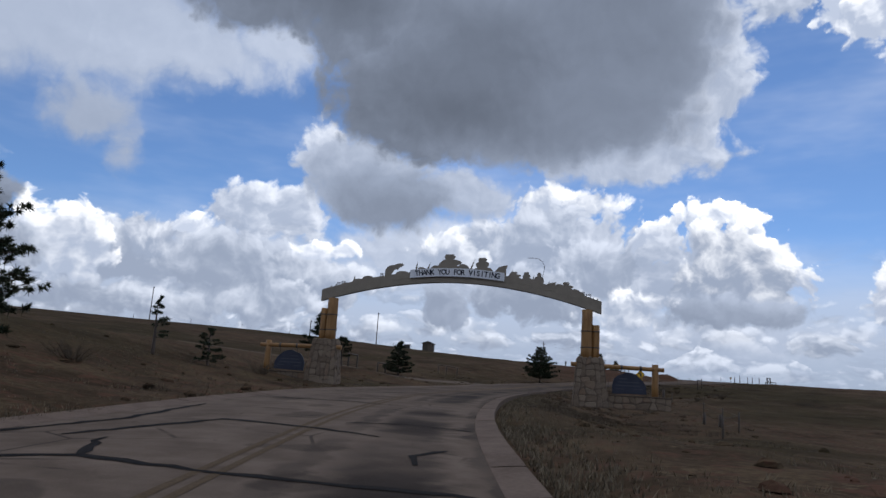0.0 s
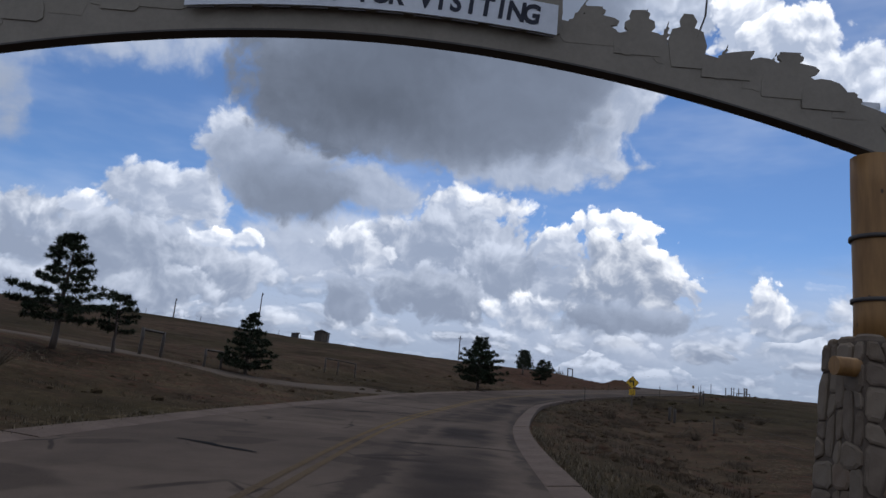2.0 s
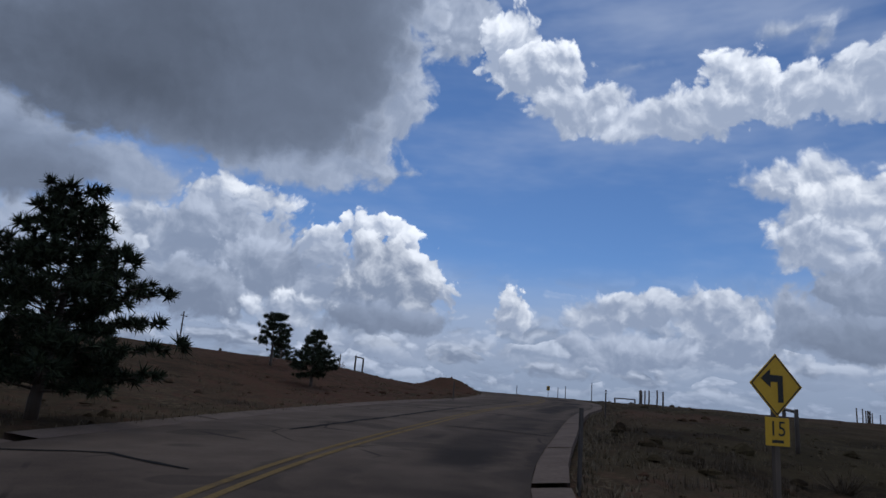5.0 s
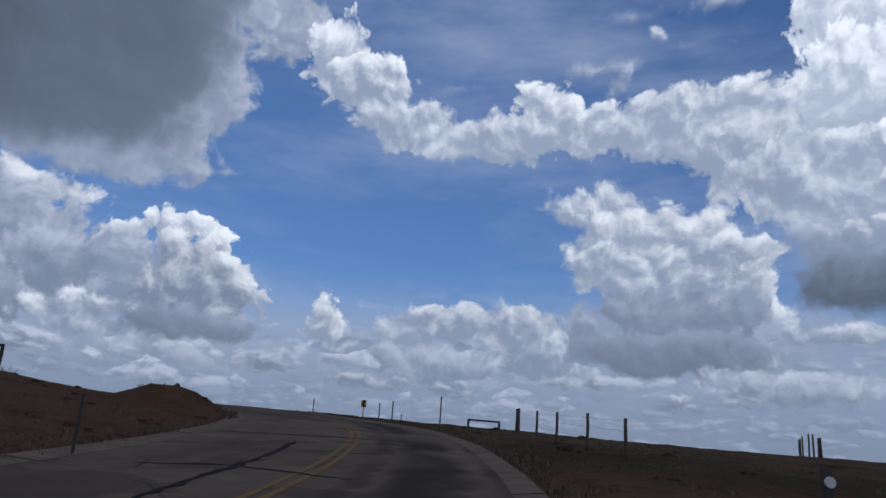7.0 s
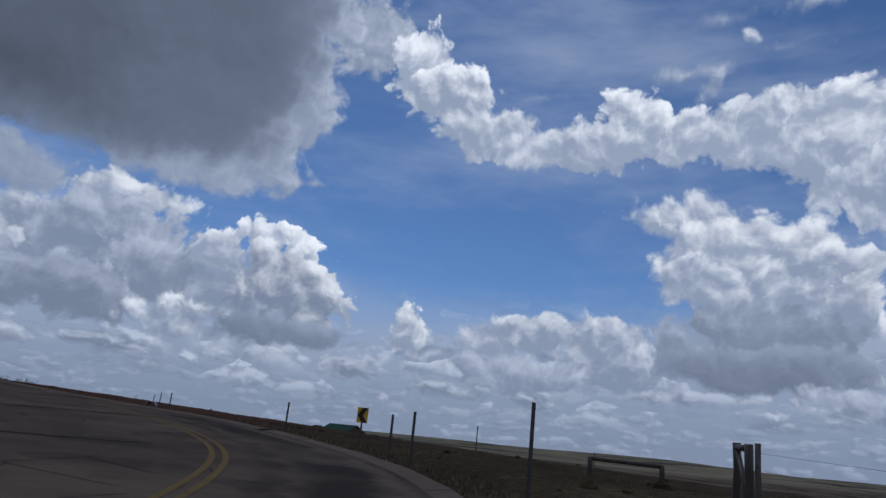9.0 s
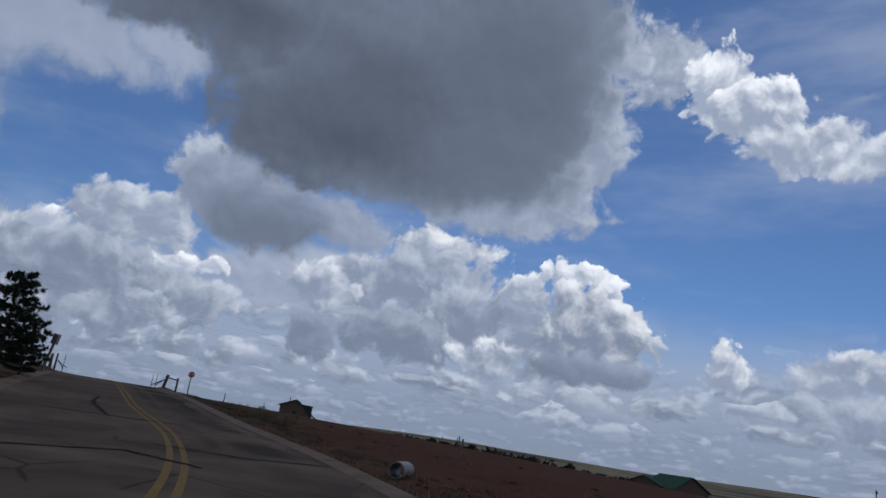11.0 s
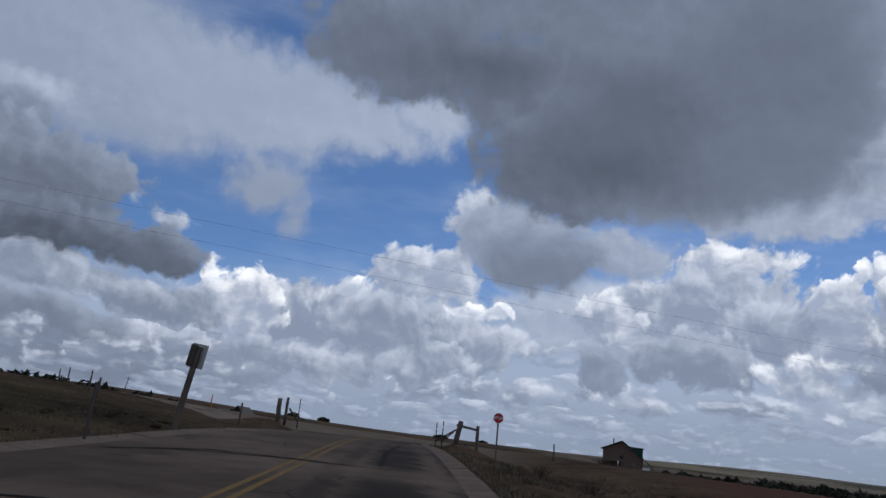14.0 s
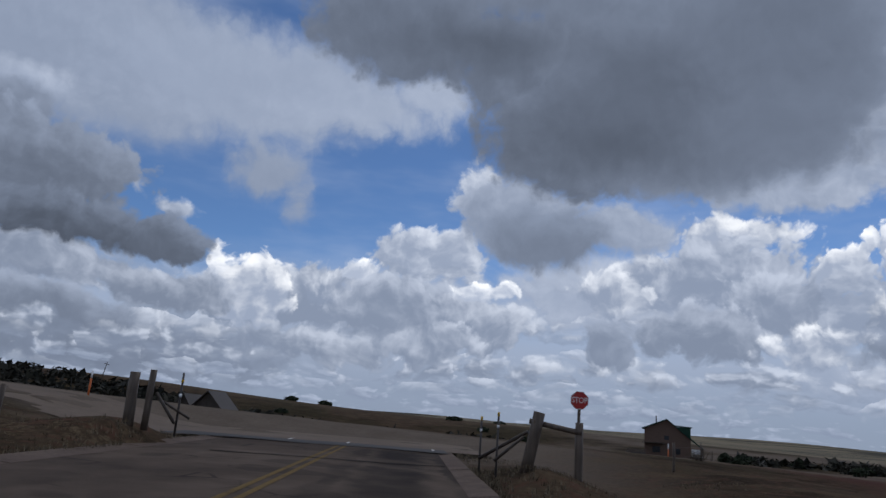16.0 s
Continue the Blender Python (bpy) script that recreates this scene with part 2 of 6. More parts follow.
def build_sky():
    world = bpy.data.worlds.new("sky")
    scene.world = world
    world.use_nodes = True
    nt = world.node_tree
    nt.nodes.clear()
    layer = cloud_layer()
    layer = cloud_layer()
    layer = cloud_layer()
    layer = cloud_layer()
    GAIN = 10.0      # the background's strength is a tenth

    def put(value, socket):
        if isinstance(value, bpy.types.NodeSocket):
            nt.links.new(value, socket)
        else:
            socket.default_value = value

    def calc(how, a, b=0.0, c=None, clamp=False):
        n = nt.nodes.new("ShaderNodeMath")
        n.operation, n.use_clamp = how, clamp
        put(a, n.inputs[0])
        put(b, n.inputs[1])
        if c is not None:
            put(c, n.inputs[2])
        return n.outputs[0]

    def vec(how, a, b=None, c=None):
        n = nt.nodes.new("ShaderNodeVectorMath")
        n.operation = how
        put(a, n.inputs[0])
        if b is not None:
            put(b, n.inputs[1])
        if c is not None:
            put(c, n.inputs[2])
        return n.outputs["Value"] if how in ("LENGTH", "DOT_PRODUCT") else n.outputs["Vector"]

    def step(value, low, high):
        n = nt.nodes.new("ShaderNodeMapRange")
        n.interpolation_type = "SMOOTHSTEP"
        put(value, n.inputs["Value"])
        put(low, n.inputs["From Min"])
        put(high, n.inputs["From Max"])
        return n.outputs[0]

    def mix(fac, a, b):
        n = nt.nodes.new("ShaderNodeMix")
        n.data_type = "RGBA"
        put(fac, n.inputs[0])
        put(a, n.inputs[6])
        put(b, n.inputs[7])
        return n.outputs[2]

    def fbm(at, scale, detail, rough=0.55):
        n = nt.nodes.new("ShaderNodeTexNoise")
        put(at, n.inputs["Vector"])
        n.inputs["Scale"].default_value, n.inputs["Detail"].default_value, n.inputs["Roughness"].default_value = scale, detail, rough
        return n

    def cells(at, scale, detail):
        n = nt.nodes.new("ShaderNodeTexVoronoi")
        n.voronoi_dimensions, n.feature, n.normalize = "2D", "SMOOTH_F1", False
        put(at, n.inputs["Vector"])
        n.inputs["Scale"].default_value, n.inputs["Detail"].default_value, n.inputs["Roughness"].default_value = scale, detail, 0.55
        n.inputs["Smoothness"].default_value = 0.35
        return n.outputs["Distance"]

    def tone(v):
        """A cloud's grey: whiter when bright, slightly blue when dark."""
        k = max(0.0, min(1.0, (0.92 - v) / 0.6))
        v *= 0.93 + 0.13 * max(0.0, min(1.0, (v - 0.55) / 0.35))
        return (v * GAIN * (0.965 - 0.15 * k), v * GAIN, v * GAIN * (1.06 + 0.33 * k), 1.0)

    out = nt.nodes.new("ShaderNodeOutputWorld")
    bg = nt.nodes.new("ShaderNodeBackground")
    sky = nt.nodes.new("ShaderNodeTexSky")
    sky.sky_type, sky.sun_disc = "NISHITA", False
    sky.sun_elevation, sky.sun_rotation = radians(SUN_HEIGHT), radians(SUN_AZIMUTH)
    sky.air_density, sky.dust_density, sky.ozone_density, sky.altitude = 0.9, 0.15, 3.0, 1500
    bg.inputs["Strength"].default_value = 0.1
    base = vec("MULTIPLY", sky.outputs[0], (0.57, 0.70, 0.84))      # a clear spring sky, thinned by high haze

    # azimuth and height of the way looked at, in degrees
    way = nt.nodes.new("ShaderNodeTexCoord").outputs["Generated"]
    sep = nt.nodes.new("ShaderNodeSeparateXYZ")
    nt.links.new(way, sep.inputs[0])
    az = calc("MULTIPLY", calc("ARCTAN2", sep.outputs[0], sep.outputs[1]), 57.29578)
    el = calc("MULTIPLY", calc("ARCSINE", sep.outputs[2]), 57.29578)
    join = nt.nodes.new("ShaderNodeCombineXYZ")
    nt.links.new(az, join.inputs[0])
    nt.links.new(el, join.inputs[1])
    p = join.outputs[0]
    drift = vec("SUBTRACT", fbm(p, 0.15, 2).outputs["Color"], (0.5, 0.5, 0.5))
    drift = vec("MULTIPLY", drift, (4.0, 3.0, 0.0))
    frayed = vec("SUBTRACT", fbm(p, 0.9, 5, 0.6).outputs["Color"], (0.5, 0.5, 0.5))
    drift = vec("MULTIPLY_ADD", frayed, (0.9, 0.7, 0.0), drift)
    pw = vec("ADD", p, drift)
    lumps = calc("SUBTRACT", fbm(p, 0.22, 7, 0.55).outputs["Fac"], 0.5)
    puffs = cells(pw, 0.42, 3.0)
    lit = cells(vec("ADD", pw, (0.40, 0.85, 0.0)), 0.42, 3.0)
    edge = calc("ADD", calc("MULTIPLY", lumps, 4.5), calc("MULTIPLY", calc("SUBTRACT", 0.74, puffs), 3.0))
    bulk = calc("SUBTRACT", fbm(vec("MULTIPLY", pw, (0.14, 0.30, 1.0)), 1.0, 4, 0.6).outputs["Fac"], 0.5)
    relief = calc("MULTIPLY_ADD", bulk, 1.7, calc("MULTIPLY", calc("SUBTRACT", lit, puffs), 0.85))

    # thin veils in the blue
    veil = fbm(vec("MULTIPLY", p, (0.03, 0.10, 1.0)), 1.0, 5, 0.6).outputs["Fac"]
    colour = mix(calc("MULTIPLY", step(veil, 0.40, 0.75), 0.42), base, tone(0.62))

    # a bright haze low over the land
    colour = mix(calc("MULTIPLY", step(el, 13.5, 5.0), 0.95), colour, mix(step(el, 0.0, 7.0), tone(0.31), tone(0.42)))

    def lay(colour, pw, clouds):
        for n, (a, e, wa, he, bright, dark, soft, lift, thick) in enumerate(clouds):
            size = (wa + he) / 2
            if n % 3 == 2:      # each few layers wait for those behind them
                pw = vec("MULTIPLY_ADD", colour, (1e-7, 1e-7, 0.0), pw)
            node = nt.nodes.new("ShaderNodeGroup")
            node.node_tree = layer
            for key, value in (("Colour", colour), ("Place", pw), ("Edge", edge), ("Relief", relief), ("Centre", (a, e, 0)), ("Scale", (1 / wa, 1 / he, 0)), ("Size", min(size, 1.4 * he)),
                               ("Rough", min(0.8, 0.22 + he / 8) / max(1.0, soft) ** 0.4), ("Low", -0.2 * soft), ("High", 0.75 * soft),
                               ("Strength", min(0.95, max(0.42, 1.6 * bright - 0.3)) / max(1.0, soft) ** 0.4), ("Lift", (0.12, lift, 0)), ("Thick", -thick / size), ("Dark", tone(dark)), ("Bright", tone(bright))):
                put(value, node.inputs[key])
            colour = node.outputs[0]
        return colour

    colour = lay(colour, pw, HAZE_BANKS)

    # rows of small cumulus with grey bases, smaller and flatter towards the horizon
    def heaps(colour, wide, tall, low, high, bright, dark, seed):
        at = vec("MULTIPLY", vec("MULTIPLY_ADD", drift, (0.30 * wide, 0.26 * tall, 0.0), p), (1 / wide, 1 / tall, 1.0))
        at = vec("ADD", at, (seed, seed * 0.37, 0.0))
        n = nt.nodes.new("ShaderNodeTexVoronoi")
        n.voronoi_dimensions, n.feature = "2D", "F1"
        put(at, n.inputs["Vector"])
        n.inputs["Scale"].default_value, n.inputs["Randomness"].default_value = 1.0, 0.9
        inside = vec("SUBTRACT", at, n.outputs["Position"])
        bumps = cells(at, 2.2, 2.0)
        bumps_lit = cells(vec("ADD", at, (0.12, 0.22, 0.0)), 2.2, 2.0)
        up = vec("DOT_PRODUCT", inside, (0.10, 1.0, 0.0))
        body = calc("SUBTRACT", calc("MULTIPLY_ADD", calc("SUBTRACT", 0.62, bumps), 0.75, 0.66), n.outputs["Distance"])
        body = calc("SUBTRACT", body, calc("MULTIPLY", step(up, -0.15, -0.45), 0.35))
        own = nt.nodes.new("ShaderNodeSeparateColor")
        nt.links.new(n.outputs["Color"], own.inputs[0])
        body = calc("MULTIPLY_ADD", calc("SUBTRACT", own.outputs[0], 0.55), 0.35, body)
        mask = calc("MULTIPLY", step(body, -0.06, 0.40), calc("MULTIPLY", step(el, low, low + 1.5 * tall), step(el, high, high - 2.5 * tall)))
        light = calc("MULTIPLY_ADD", calc("SUBTRACT", bumps_lit, bumps), 0.8, calc("MULTIPLY_ADD", up, 1.1, calc("MULTIPLY", calc("SUBTRACT", own.outputs[1], 0.5), 0.45)))
        light = calc("MULTIPLY_ADD", bulk, 1.0, light)
        return mix(mask, colour, mix(step(light, -0.40, 0.90), tone(dark), tone(bright)))

    colour = heaps(colour, 3.6, 1.3, -0.9, 5.0, 0.46, 0.31, 3.1)
    colour = heaps(colour, 4.8, 2.4, 1.2, 9.5, 0.66, 0.27, 17.7)
    colour = heaps(colour, 6.4, 3.6, 2.8, 13.0, 0.78, 0.27, 41.3)

    # the sky behind and overhead, broken cloud as well
    around = calc("MAXIMUM", step(calc("ABSOLUTE", calc("SUBTRACT", az, 14.0)), 78.0, 96.0), step(el, 40.0, 50.0))
    wide = fbm(vec("MULTIPLY", way, (1.0, 1.0, 2.0)), 2.4, 6, 0.6).outputs["Fac"]
    colour = mix(calc("MULTIPLY", around, step(wide, 0.40, 0.56)), colour, mix(step(wide, 0.5, 0.72), tone(0.62), tone(0.26)))

    colour = lay(colour, pw, [c for bank in BANKS for c in bank])
    nt.links.new(colour, bg.inputs["Color"])
    nt.links.new(bg.outputs[0], out.inputs[0])


build_sky()
lamp = bpy.data.lights.new("sun", "SUN")
lamp.energy, lamp.angle, lamp.color = 0.5, radians(16), (1.0, 0.95, 0.88)
sun = new("sun", lamp)
low, turn = radians(SUN_HEIGHT), radians(SUN_AZIMUTH)
sun.matrix_world = look((0, 0, 300), (-math.sin(turn) * math.cos(low), -math.cos(turn) * math.cos(low), 300 - math.sin(low)))

# ---------------------------------------------------------------- materials
def rgb(*c):
    return (*c, 1.0)


class Nodes:
    """A small helper for wiring a material."""

    def __init__(self, name, rough=0.8, metal=0.0, spec=0.3):
        self.mat = bpy.data.materials.new(name)
        self.mat.use_nodes = True
        self.nt = self.mat.node_tree
        self.bsdf = self.nt.nodes["Principled BSDF"]
        self.bsdf.inputs["Roughness"].default_value = rough
        self.bsdf.inputs["Metallic"].default_value = metal
        self.bsdf.inputs["Specular IOR Level"].default_value = spec

    def node(self, kind, **values):
        n = self.nt.nodes.new("ShaderNode" + kind)
        for key, value in values.items():
            if key in n.inputs:
                self.put(value, n.inputs[key])
            else:
                setattr(n, key, value)
        return n

    def put(self, value, socket):
        if isinstance(value, bpy.types.NodeSocket):
            self.nt.links.new(value, socket)
        else:
            socket.default_value = value

    def where(self, kind="Object"):
        return self.node("TexCoord").outputs[kind]

    def world(self):
        return self.node("NewGeometry").outputs["Position"]

    def noise(self, at, scale, detail=5.0, rough=0.55, stretch=None):
        if stretch:
            at = self.node("Mapping", Vector=at, Scale=stretch).outputs[0]
        return self.node("TexNoise", Vector=at, Scale=scale, Detail=detail, Roughness=rough).outputs["Fac"]

    def ramp(self, fac, stops):
        n = self.node("ValToRGB", Fac=fac)
        while len(n.color_ramp.elements) < len(stops):
            n.color_ramp.elements.new(0.5)
        for e, (p, c) in zip(n.color_ramp.elements, stops):
            e.position, e.color = p, c if len(c) == 4 else (*c, 1.0)
        return n.outputs[0]

    def mix(self, fac, a, b, how="MIX"):
        n = self.nt.nodes.new("ShaderNodeMix")
        n.data_type, n.blend_type = "RGBA", how
        self.put(fac, n.inputs[0])
        self.put(a, n.inputs[6])
        self.put(b, n.inputs[7])
        return n.outputs[2]

    def math(self, how, a, b=0.0, clamp=False):
        n = self.nt.nodes.new("ShaderNodeMath")
        n.operation, n.use_clamp = how, clamp
        self.put(a, n.inputs[0])
        self.put(b, n.inputs[1])
        return n.outputs[0]

    def step(self, value, low, high):
        n = self.node("MapRange", interpolation_type="SMOOTHSTEP")
        for key, v in (("Value", value), ("From Min", low), ("From Max", high)):
            self.put(v, n.inputs[key])
        return n.outputs[0]

    def bump(self, height, strength=0.3, distance=0.02, normal=None):
        n = self.node("Bump", Strength=strength, Distance=distance, Height=height)
        if normal is not None:
            self.put(normal, n.inputs["Normal"])
        self.put(n.outputs[0], self.bsdf.inputs["Normal"])
        return n.outputs[0]

    def colour(self, value):
        self.put(value, self.bsdf.inputs["Base Color"])
        return self


def plain(name, low, high, scale=6.0, rough=0.8, metal=0.0, grain=0.3, depth=0.004, stretch=None, kind="Object"):
    """A surface mottled between two colours at a coarse and a fine scale."""
    m = Nodes(name, rough, metal)
    at = m.where(kind)
    coarse, fine = m.noise(at, scale, 4, stretch=stretch), m.noise(at, scale * 9, 4, 0.65, stretch=stretch)
    m.colour(m.ramp(m.mix(0.45, coarse, fine), [(0.28, low), (0.72, high)]))
    m.bump(fine, grain, depth)
    m.bsdf.inputs["Specular IOR Level"].default_value = 0.08 if rough > 0.9 else 0.3
    return m.mat



def turf_material():
    m = Nodes("dry_turf", 1.0, spec=0.02)
    at = m.world()
    broad, mid, fine = m.noise(at, 0.035, 4), m.noise(at, 0.35, 5, 0.6), m.noise(at, 5.0, 5, 0.7)
    clump = m.noise(at, 1.6, 3, 0.6)
    straw = m.ramp(m.mix(0.5, mid, fine), [(0.32, (0.022, 0.015, 0.010)), (0.50, (0.056, 0.039, 0.025)), (0.68, (0.108, 0.077, 0.047))])
    dull = m.ramp(m.mix(0.5, mid, fine), [(0.32, (0.016, 0.012, 0.008)), (0.68, (0.058, 0.045, 0.024))])
    earth = m.ramp(m.mix(0.5, clump, fine), [(0.3, (0.050, 0.026, 0.017)), (0.7, (0.086, 0.047, 0.032))])
    colour = m.mix(m.step(broad, 0.42, 0.60), straw, dull)
    # dark scrubby patches and bleached ones
    scrub = m.noise(at, 0.16, 4, 0.6)
    colour = m.mix(m.math("MULTIPLY", m.step(scrub, 0.56, 0.66), m.step(fine, 0.40, 0.55)), colour, (0.017, 0.012, 0.008, 1.0))
    colour = m.mix(m.math("MULTIPLY", m.step(scrub, 0.44, 0.36), m.math("MULTIPLY", m.step(fine, 0.50, 0.62), 0.7)), colour, (0.125, 0.092, 0.058, 1.0))
    colour = m.mix(m.math("MULTIPLY", m.step(clump, 0.50, 0.66), m.step(broad, 0.60, 0.42)), colour, earth)
    # the ploughed red field east of the road's last straight
    sep = m.node("SeparateXYZ", Vector=at)
    x, y = sep.outputs[0], sep.outputs[1]
    wavy = m.math("MULTIPLY", m.math("SUBTRACT", mid, 0.5), 8.0)
    inside = m.math("MULTIPLY", m.step(m.math("ADD", x, wavy), 50.0, 58.0), m.math("MULTIPLY", m.step(m.math("ADD", y, wavy), 142.0, 158.0), m.step(m.math("ADD", y, wavy), 300.0, 280.0)))
    tilled = m.ramp(m.mix(0.6, clump, fine), [(0.3, (0.050, 0.022, 0.016)), (0.7, (0.081, 0.040, 0.029))])
    colour = m.mix(m.math("MULTIPLY", inside, 0.9), colour, tilled)
    # bare red-brown earth of the bank inside the bend
    bank = m.math("MULTIPLY", m.math("MULTIPLY", m.step(m.math("ADD", x, wavy), 16.0, 24.0), m.step(m.math("ADD", x, wavy), 47.0, 43.0)), m.math("MULTIPLY", m.step(m.math("ADD", y, wavy), 100.0, 110.0), m.step(m.math("ADD", y, wavy), 172.0, 152.0)))
    colour = m.mix(m.math("MULTIPLY", bank, m.step(clump, 0.30, 0.55)), colour, earth)
    # pale gravel flat beside the highway, straw fields behind it
    flat = m.math("MULTIPLY", m.math("MULTIPLY", m.step(m.math("ADD", y, wavy), 224.0, 232.0), m.step(m.math("ADD", y, wavy), 262.0, 248.0)), m.step(m.math("ADD", x, wavy), 46.0, 36.0))
    gravel = m.ramp(m.mix(0.5, mid, fine), [(0.3, (0.085, 0.067, 0.053)), (0.7, (0.15, 0.121, 0.096))])
    colour = m.mix(flat, colour, gravel)
    fields = m.math("MULTIPLY", m.step(m.math("ADD", y, wavy), 255.0, 275.0), m.step(m.math("ADD", x, wavy), 22.0, 45.0))
    colour = m.mix(m.math("MULTIPLY", fields, m.step(broad, 0.62, 0.40)), colour, gravel)
    # distance: pale grass flats and blue-grey wooded rises
    far = m.step(y, 380.0, 520.0)
    plains = m.ramp(m.noise(at, 0.008, 4, 0.6, (0.3, 1.0, 1.0)), [(0.42, (0.050, 0.049, 0.040)), (0.52, (0.21, 0.175, 0.12)), (0.66, (0.085, 0.080, 0.062))])
    colour = m.mix(far, colour, plains)
    m.colour(colour)
    m.bump(m.mix(0.6, clump, fine), 0.9, 0.08)
    return m.mat


def asphalt_material():
    m = Nodes("old_asphalt", 0.95, spec=0.04)
    at = m.world()
    wide, mid, grit = m.noise(at, 0.12, 4), m.noise(at, 0.9, 5, 0.62), m.noise(at, 60.0, 3, 0.7)
    uv = m.where("UV")
    across = m.node("SeparateXYZ", Vector=uv).outputs[0]      # metres to the right of the yellow line
    colour = m.ramp(m.mix(0.5, wide, mid), [(0.38, (0.049, 0.036, 0.0285)), (0.62, (0.098, 0.073, 0.057))])
    sand = m.ramp(mid, [(0.4, (0.090, 0.067, 0.052)), (0.7, (0.132, 0.100, 0.078))])
    colour = m.mix(m.math("MULTIPLY", m.step(wide, 0.44, 0.60), 0.8), colour, sand)
    # a paler colour over the southern stretch, its edge broken by noise
    north = m.node("SeparateXYZ", Vector=at).outputs[1]
    colour = m.mix(m.math("MULTIPLY", m.step(m.math("ADD", north, m.math("MULTIPLY", m.math("SUBTRACT", mid, 0.5), 30.0)), 62.0, 26.0), 0.7), colour, m.ramp(mid, [(0.35, (0.098, 0.074, 0.058)), (0.65, (0.160, 0.124, 0.100))]))
    # the oily wheel tracks of the outbound lane
    wobble = m.math("MULTIPLY", m.math("SUBTRACT", mid, 0.5), 1.2)
    off = m.math("ADD", across, wobble)
    for centre, half, dark in ((2.15, 1.00, 0.95), (0.95, 0.35, 0.60), (3.55, 0.30, 0.70), (-2.9, 0.45, 0.20)):
        near = m.step(m.math("ABSOLUTE", m.math("SUBTRACT", off, centre)), half, half * 0.35)
        patchy = m.step(m.noise(at, 0.22, 3), 0.30, 0.62)
        colour = m.mix(m.math("MULTIPLY", m.math("MULTIPLY", near, patchy), dark), colour, (0.012, 0.010, 0.010, 1.0))
    # old sealed patches, and rows of fine cracks across
    patch = m.math("MULTIPLY", m.step(m.noise(at, 0.45, 2, 0.4), 0.60, 0.64), 0.55)
    colour = m.mix(patch, colour, (0.030, 0.023, 0.019, 1.0))
    crackle = m.node("TexVoronoi", Vector=m.node("Mapping", Vector=m.mix(0.06, at, m.node("TexNoise", Vector=at, Scale=1.2).outputs["Color"], "ADD"), Scale=(1.0, 0.7, 1.0)).outputs[0], Scale=0.55, feature="DISTANCE_TO_EDGE").outputs["Distance"]
    colour = m.mix(m.math("MULTIPLY", m.step(crackle, 0.024, 0.006), m.math("MULTIPLY", m.step(m.noise(at, 0.30, 3), 0.53, 0.63), 0.75)), colour, (0.014, 0.011, 0.010, 1.0))
    colour = m.mix(0.16, colour, m.ramp(grit, [(0.35, (0.026, 0.021, 0.017)), (0.65, (0.15, 0.120, 0.098))]))
    m.colour(colour)
    m.bump(m.mix(0.5, mid, grit), 0.35, 0.006)
    return m.mat


def road_paint():
    """Yellow paint, nearly worn away on the southern stretch."""
    m = Nodes("worn_yellow_paint", 0.95, spec=0.04)
    at = m.world()
    wear, grit = m.noise(at, 1.3, 5, 0.65), m.noise(at, 25.0, 3, 0.7)
    paint = m.ramp(grit, [(0.3, (0.105, 0.070, 0.030)), (0.7, (0.185, 0.126, 0.054))])
    worn = m.ramp(grit, [(0.3, (0.052, 0.038, 0.027)), (0.7, (0.082, 0.060, 0.045))])
    north = m.node("SeparateXYZ", Vector=at).outputs[1]
    kept = m.math("MULTIPLY", m.step(wear, 0.80, 0.52), m.math("ADD", m.math("MULTIPLY", m.step(north, 36.0, 66.0), 0.85), 0.15))
    m.colour(m.mix(kept, worn, paint))
    return m.mat


def log_material(name, low, high):
    m = Nodes(name, 0.55, spec=0.35)
    at = m.where()
    grain = m.noise(at, 9.0, 5, 0.6, (1.0, 1.0, 0.10))
    knots = m.node("TexVoronoi", Vector=m.node("Mapping", Vector=at, Scale=(1.0, 1.0, 0.55)).outputs[0], Scale=3.2).outputs["Distance"]
    colour = m.mix(m.noise(at, 1.2, 3), m.ramp(grain, [(0.3, low), (0.7, high)]), m.ramp(grain, [(0.3, tuple(c * 0.7 for c in low)), (0.7, low)]))
    colour = m.mix(m.step(knots, 0.10, 0.04), colour, (0.05, 0.025, 0.012, 1.0))
    m.colour(colour)
    m.bump(grain, 0.35, 0.01)
    return m.mat


def stone_material():
    m = Nodes("field_stone", 0.9, spec=0.2)
    own = m.node("ObjectInfo").outputs["Random"]
    at = m.where()
    fine, mid = m.noise(at, 26.0, 5, 0.65), m.noise(at, 5.0, 4)
    tint = m.ramp(own, [(0.0, (0.088, 0.063, 0.045)), (0.25, (0.150, 0.114, 0.083)), (0.5, (0.116, 0.088, 0.067)), (0.75, (0.170, 0.133, 0.099)), (1.0, (0.136, 0.087, 0.058))])
    colour = m.mix(m.step(mid, 0.35, 0.70), tint, m.mix(0.3, tint, (0.22, 0.172, 0.13, 1.0)))
    colour = m.mix(m.math("MULTIPLY", m.step(fine, 0.55, 0.75), 0.5), colour, (0.10, 0.085, 0.075, 1.0))
    m.colour(colour)
    m.bump(m.mix(0.5, mid, fine), 0.6, 0.02)
    return m.mat


def foliage_material(name, low, high):
    m = Nodes(name, 0.75, spec=0.2)
    own = m.node("NewGeometry").outputs["Random Per Island"]
    m.colour(m.ramp(own, [(0.0, low), (1.0, high)]))
    return m.mat


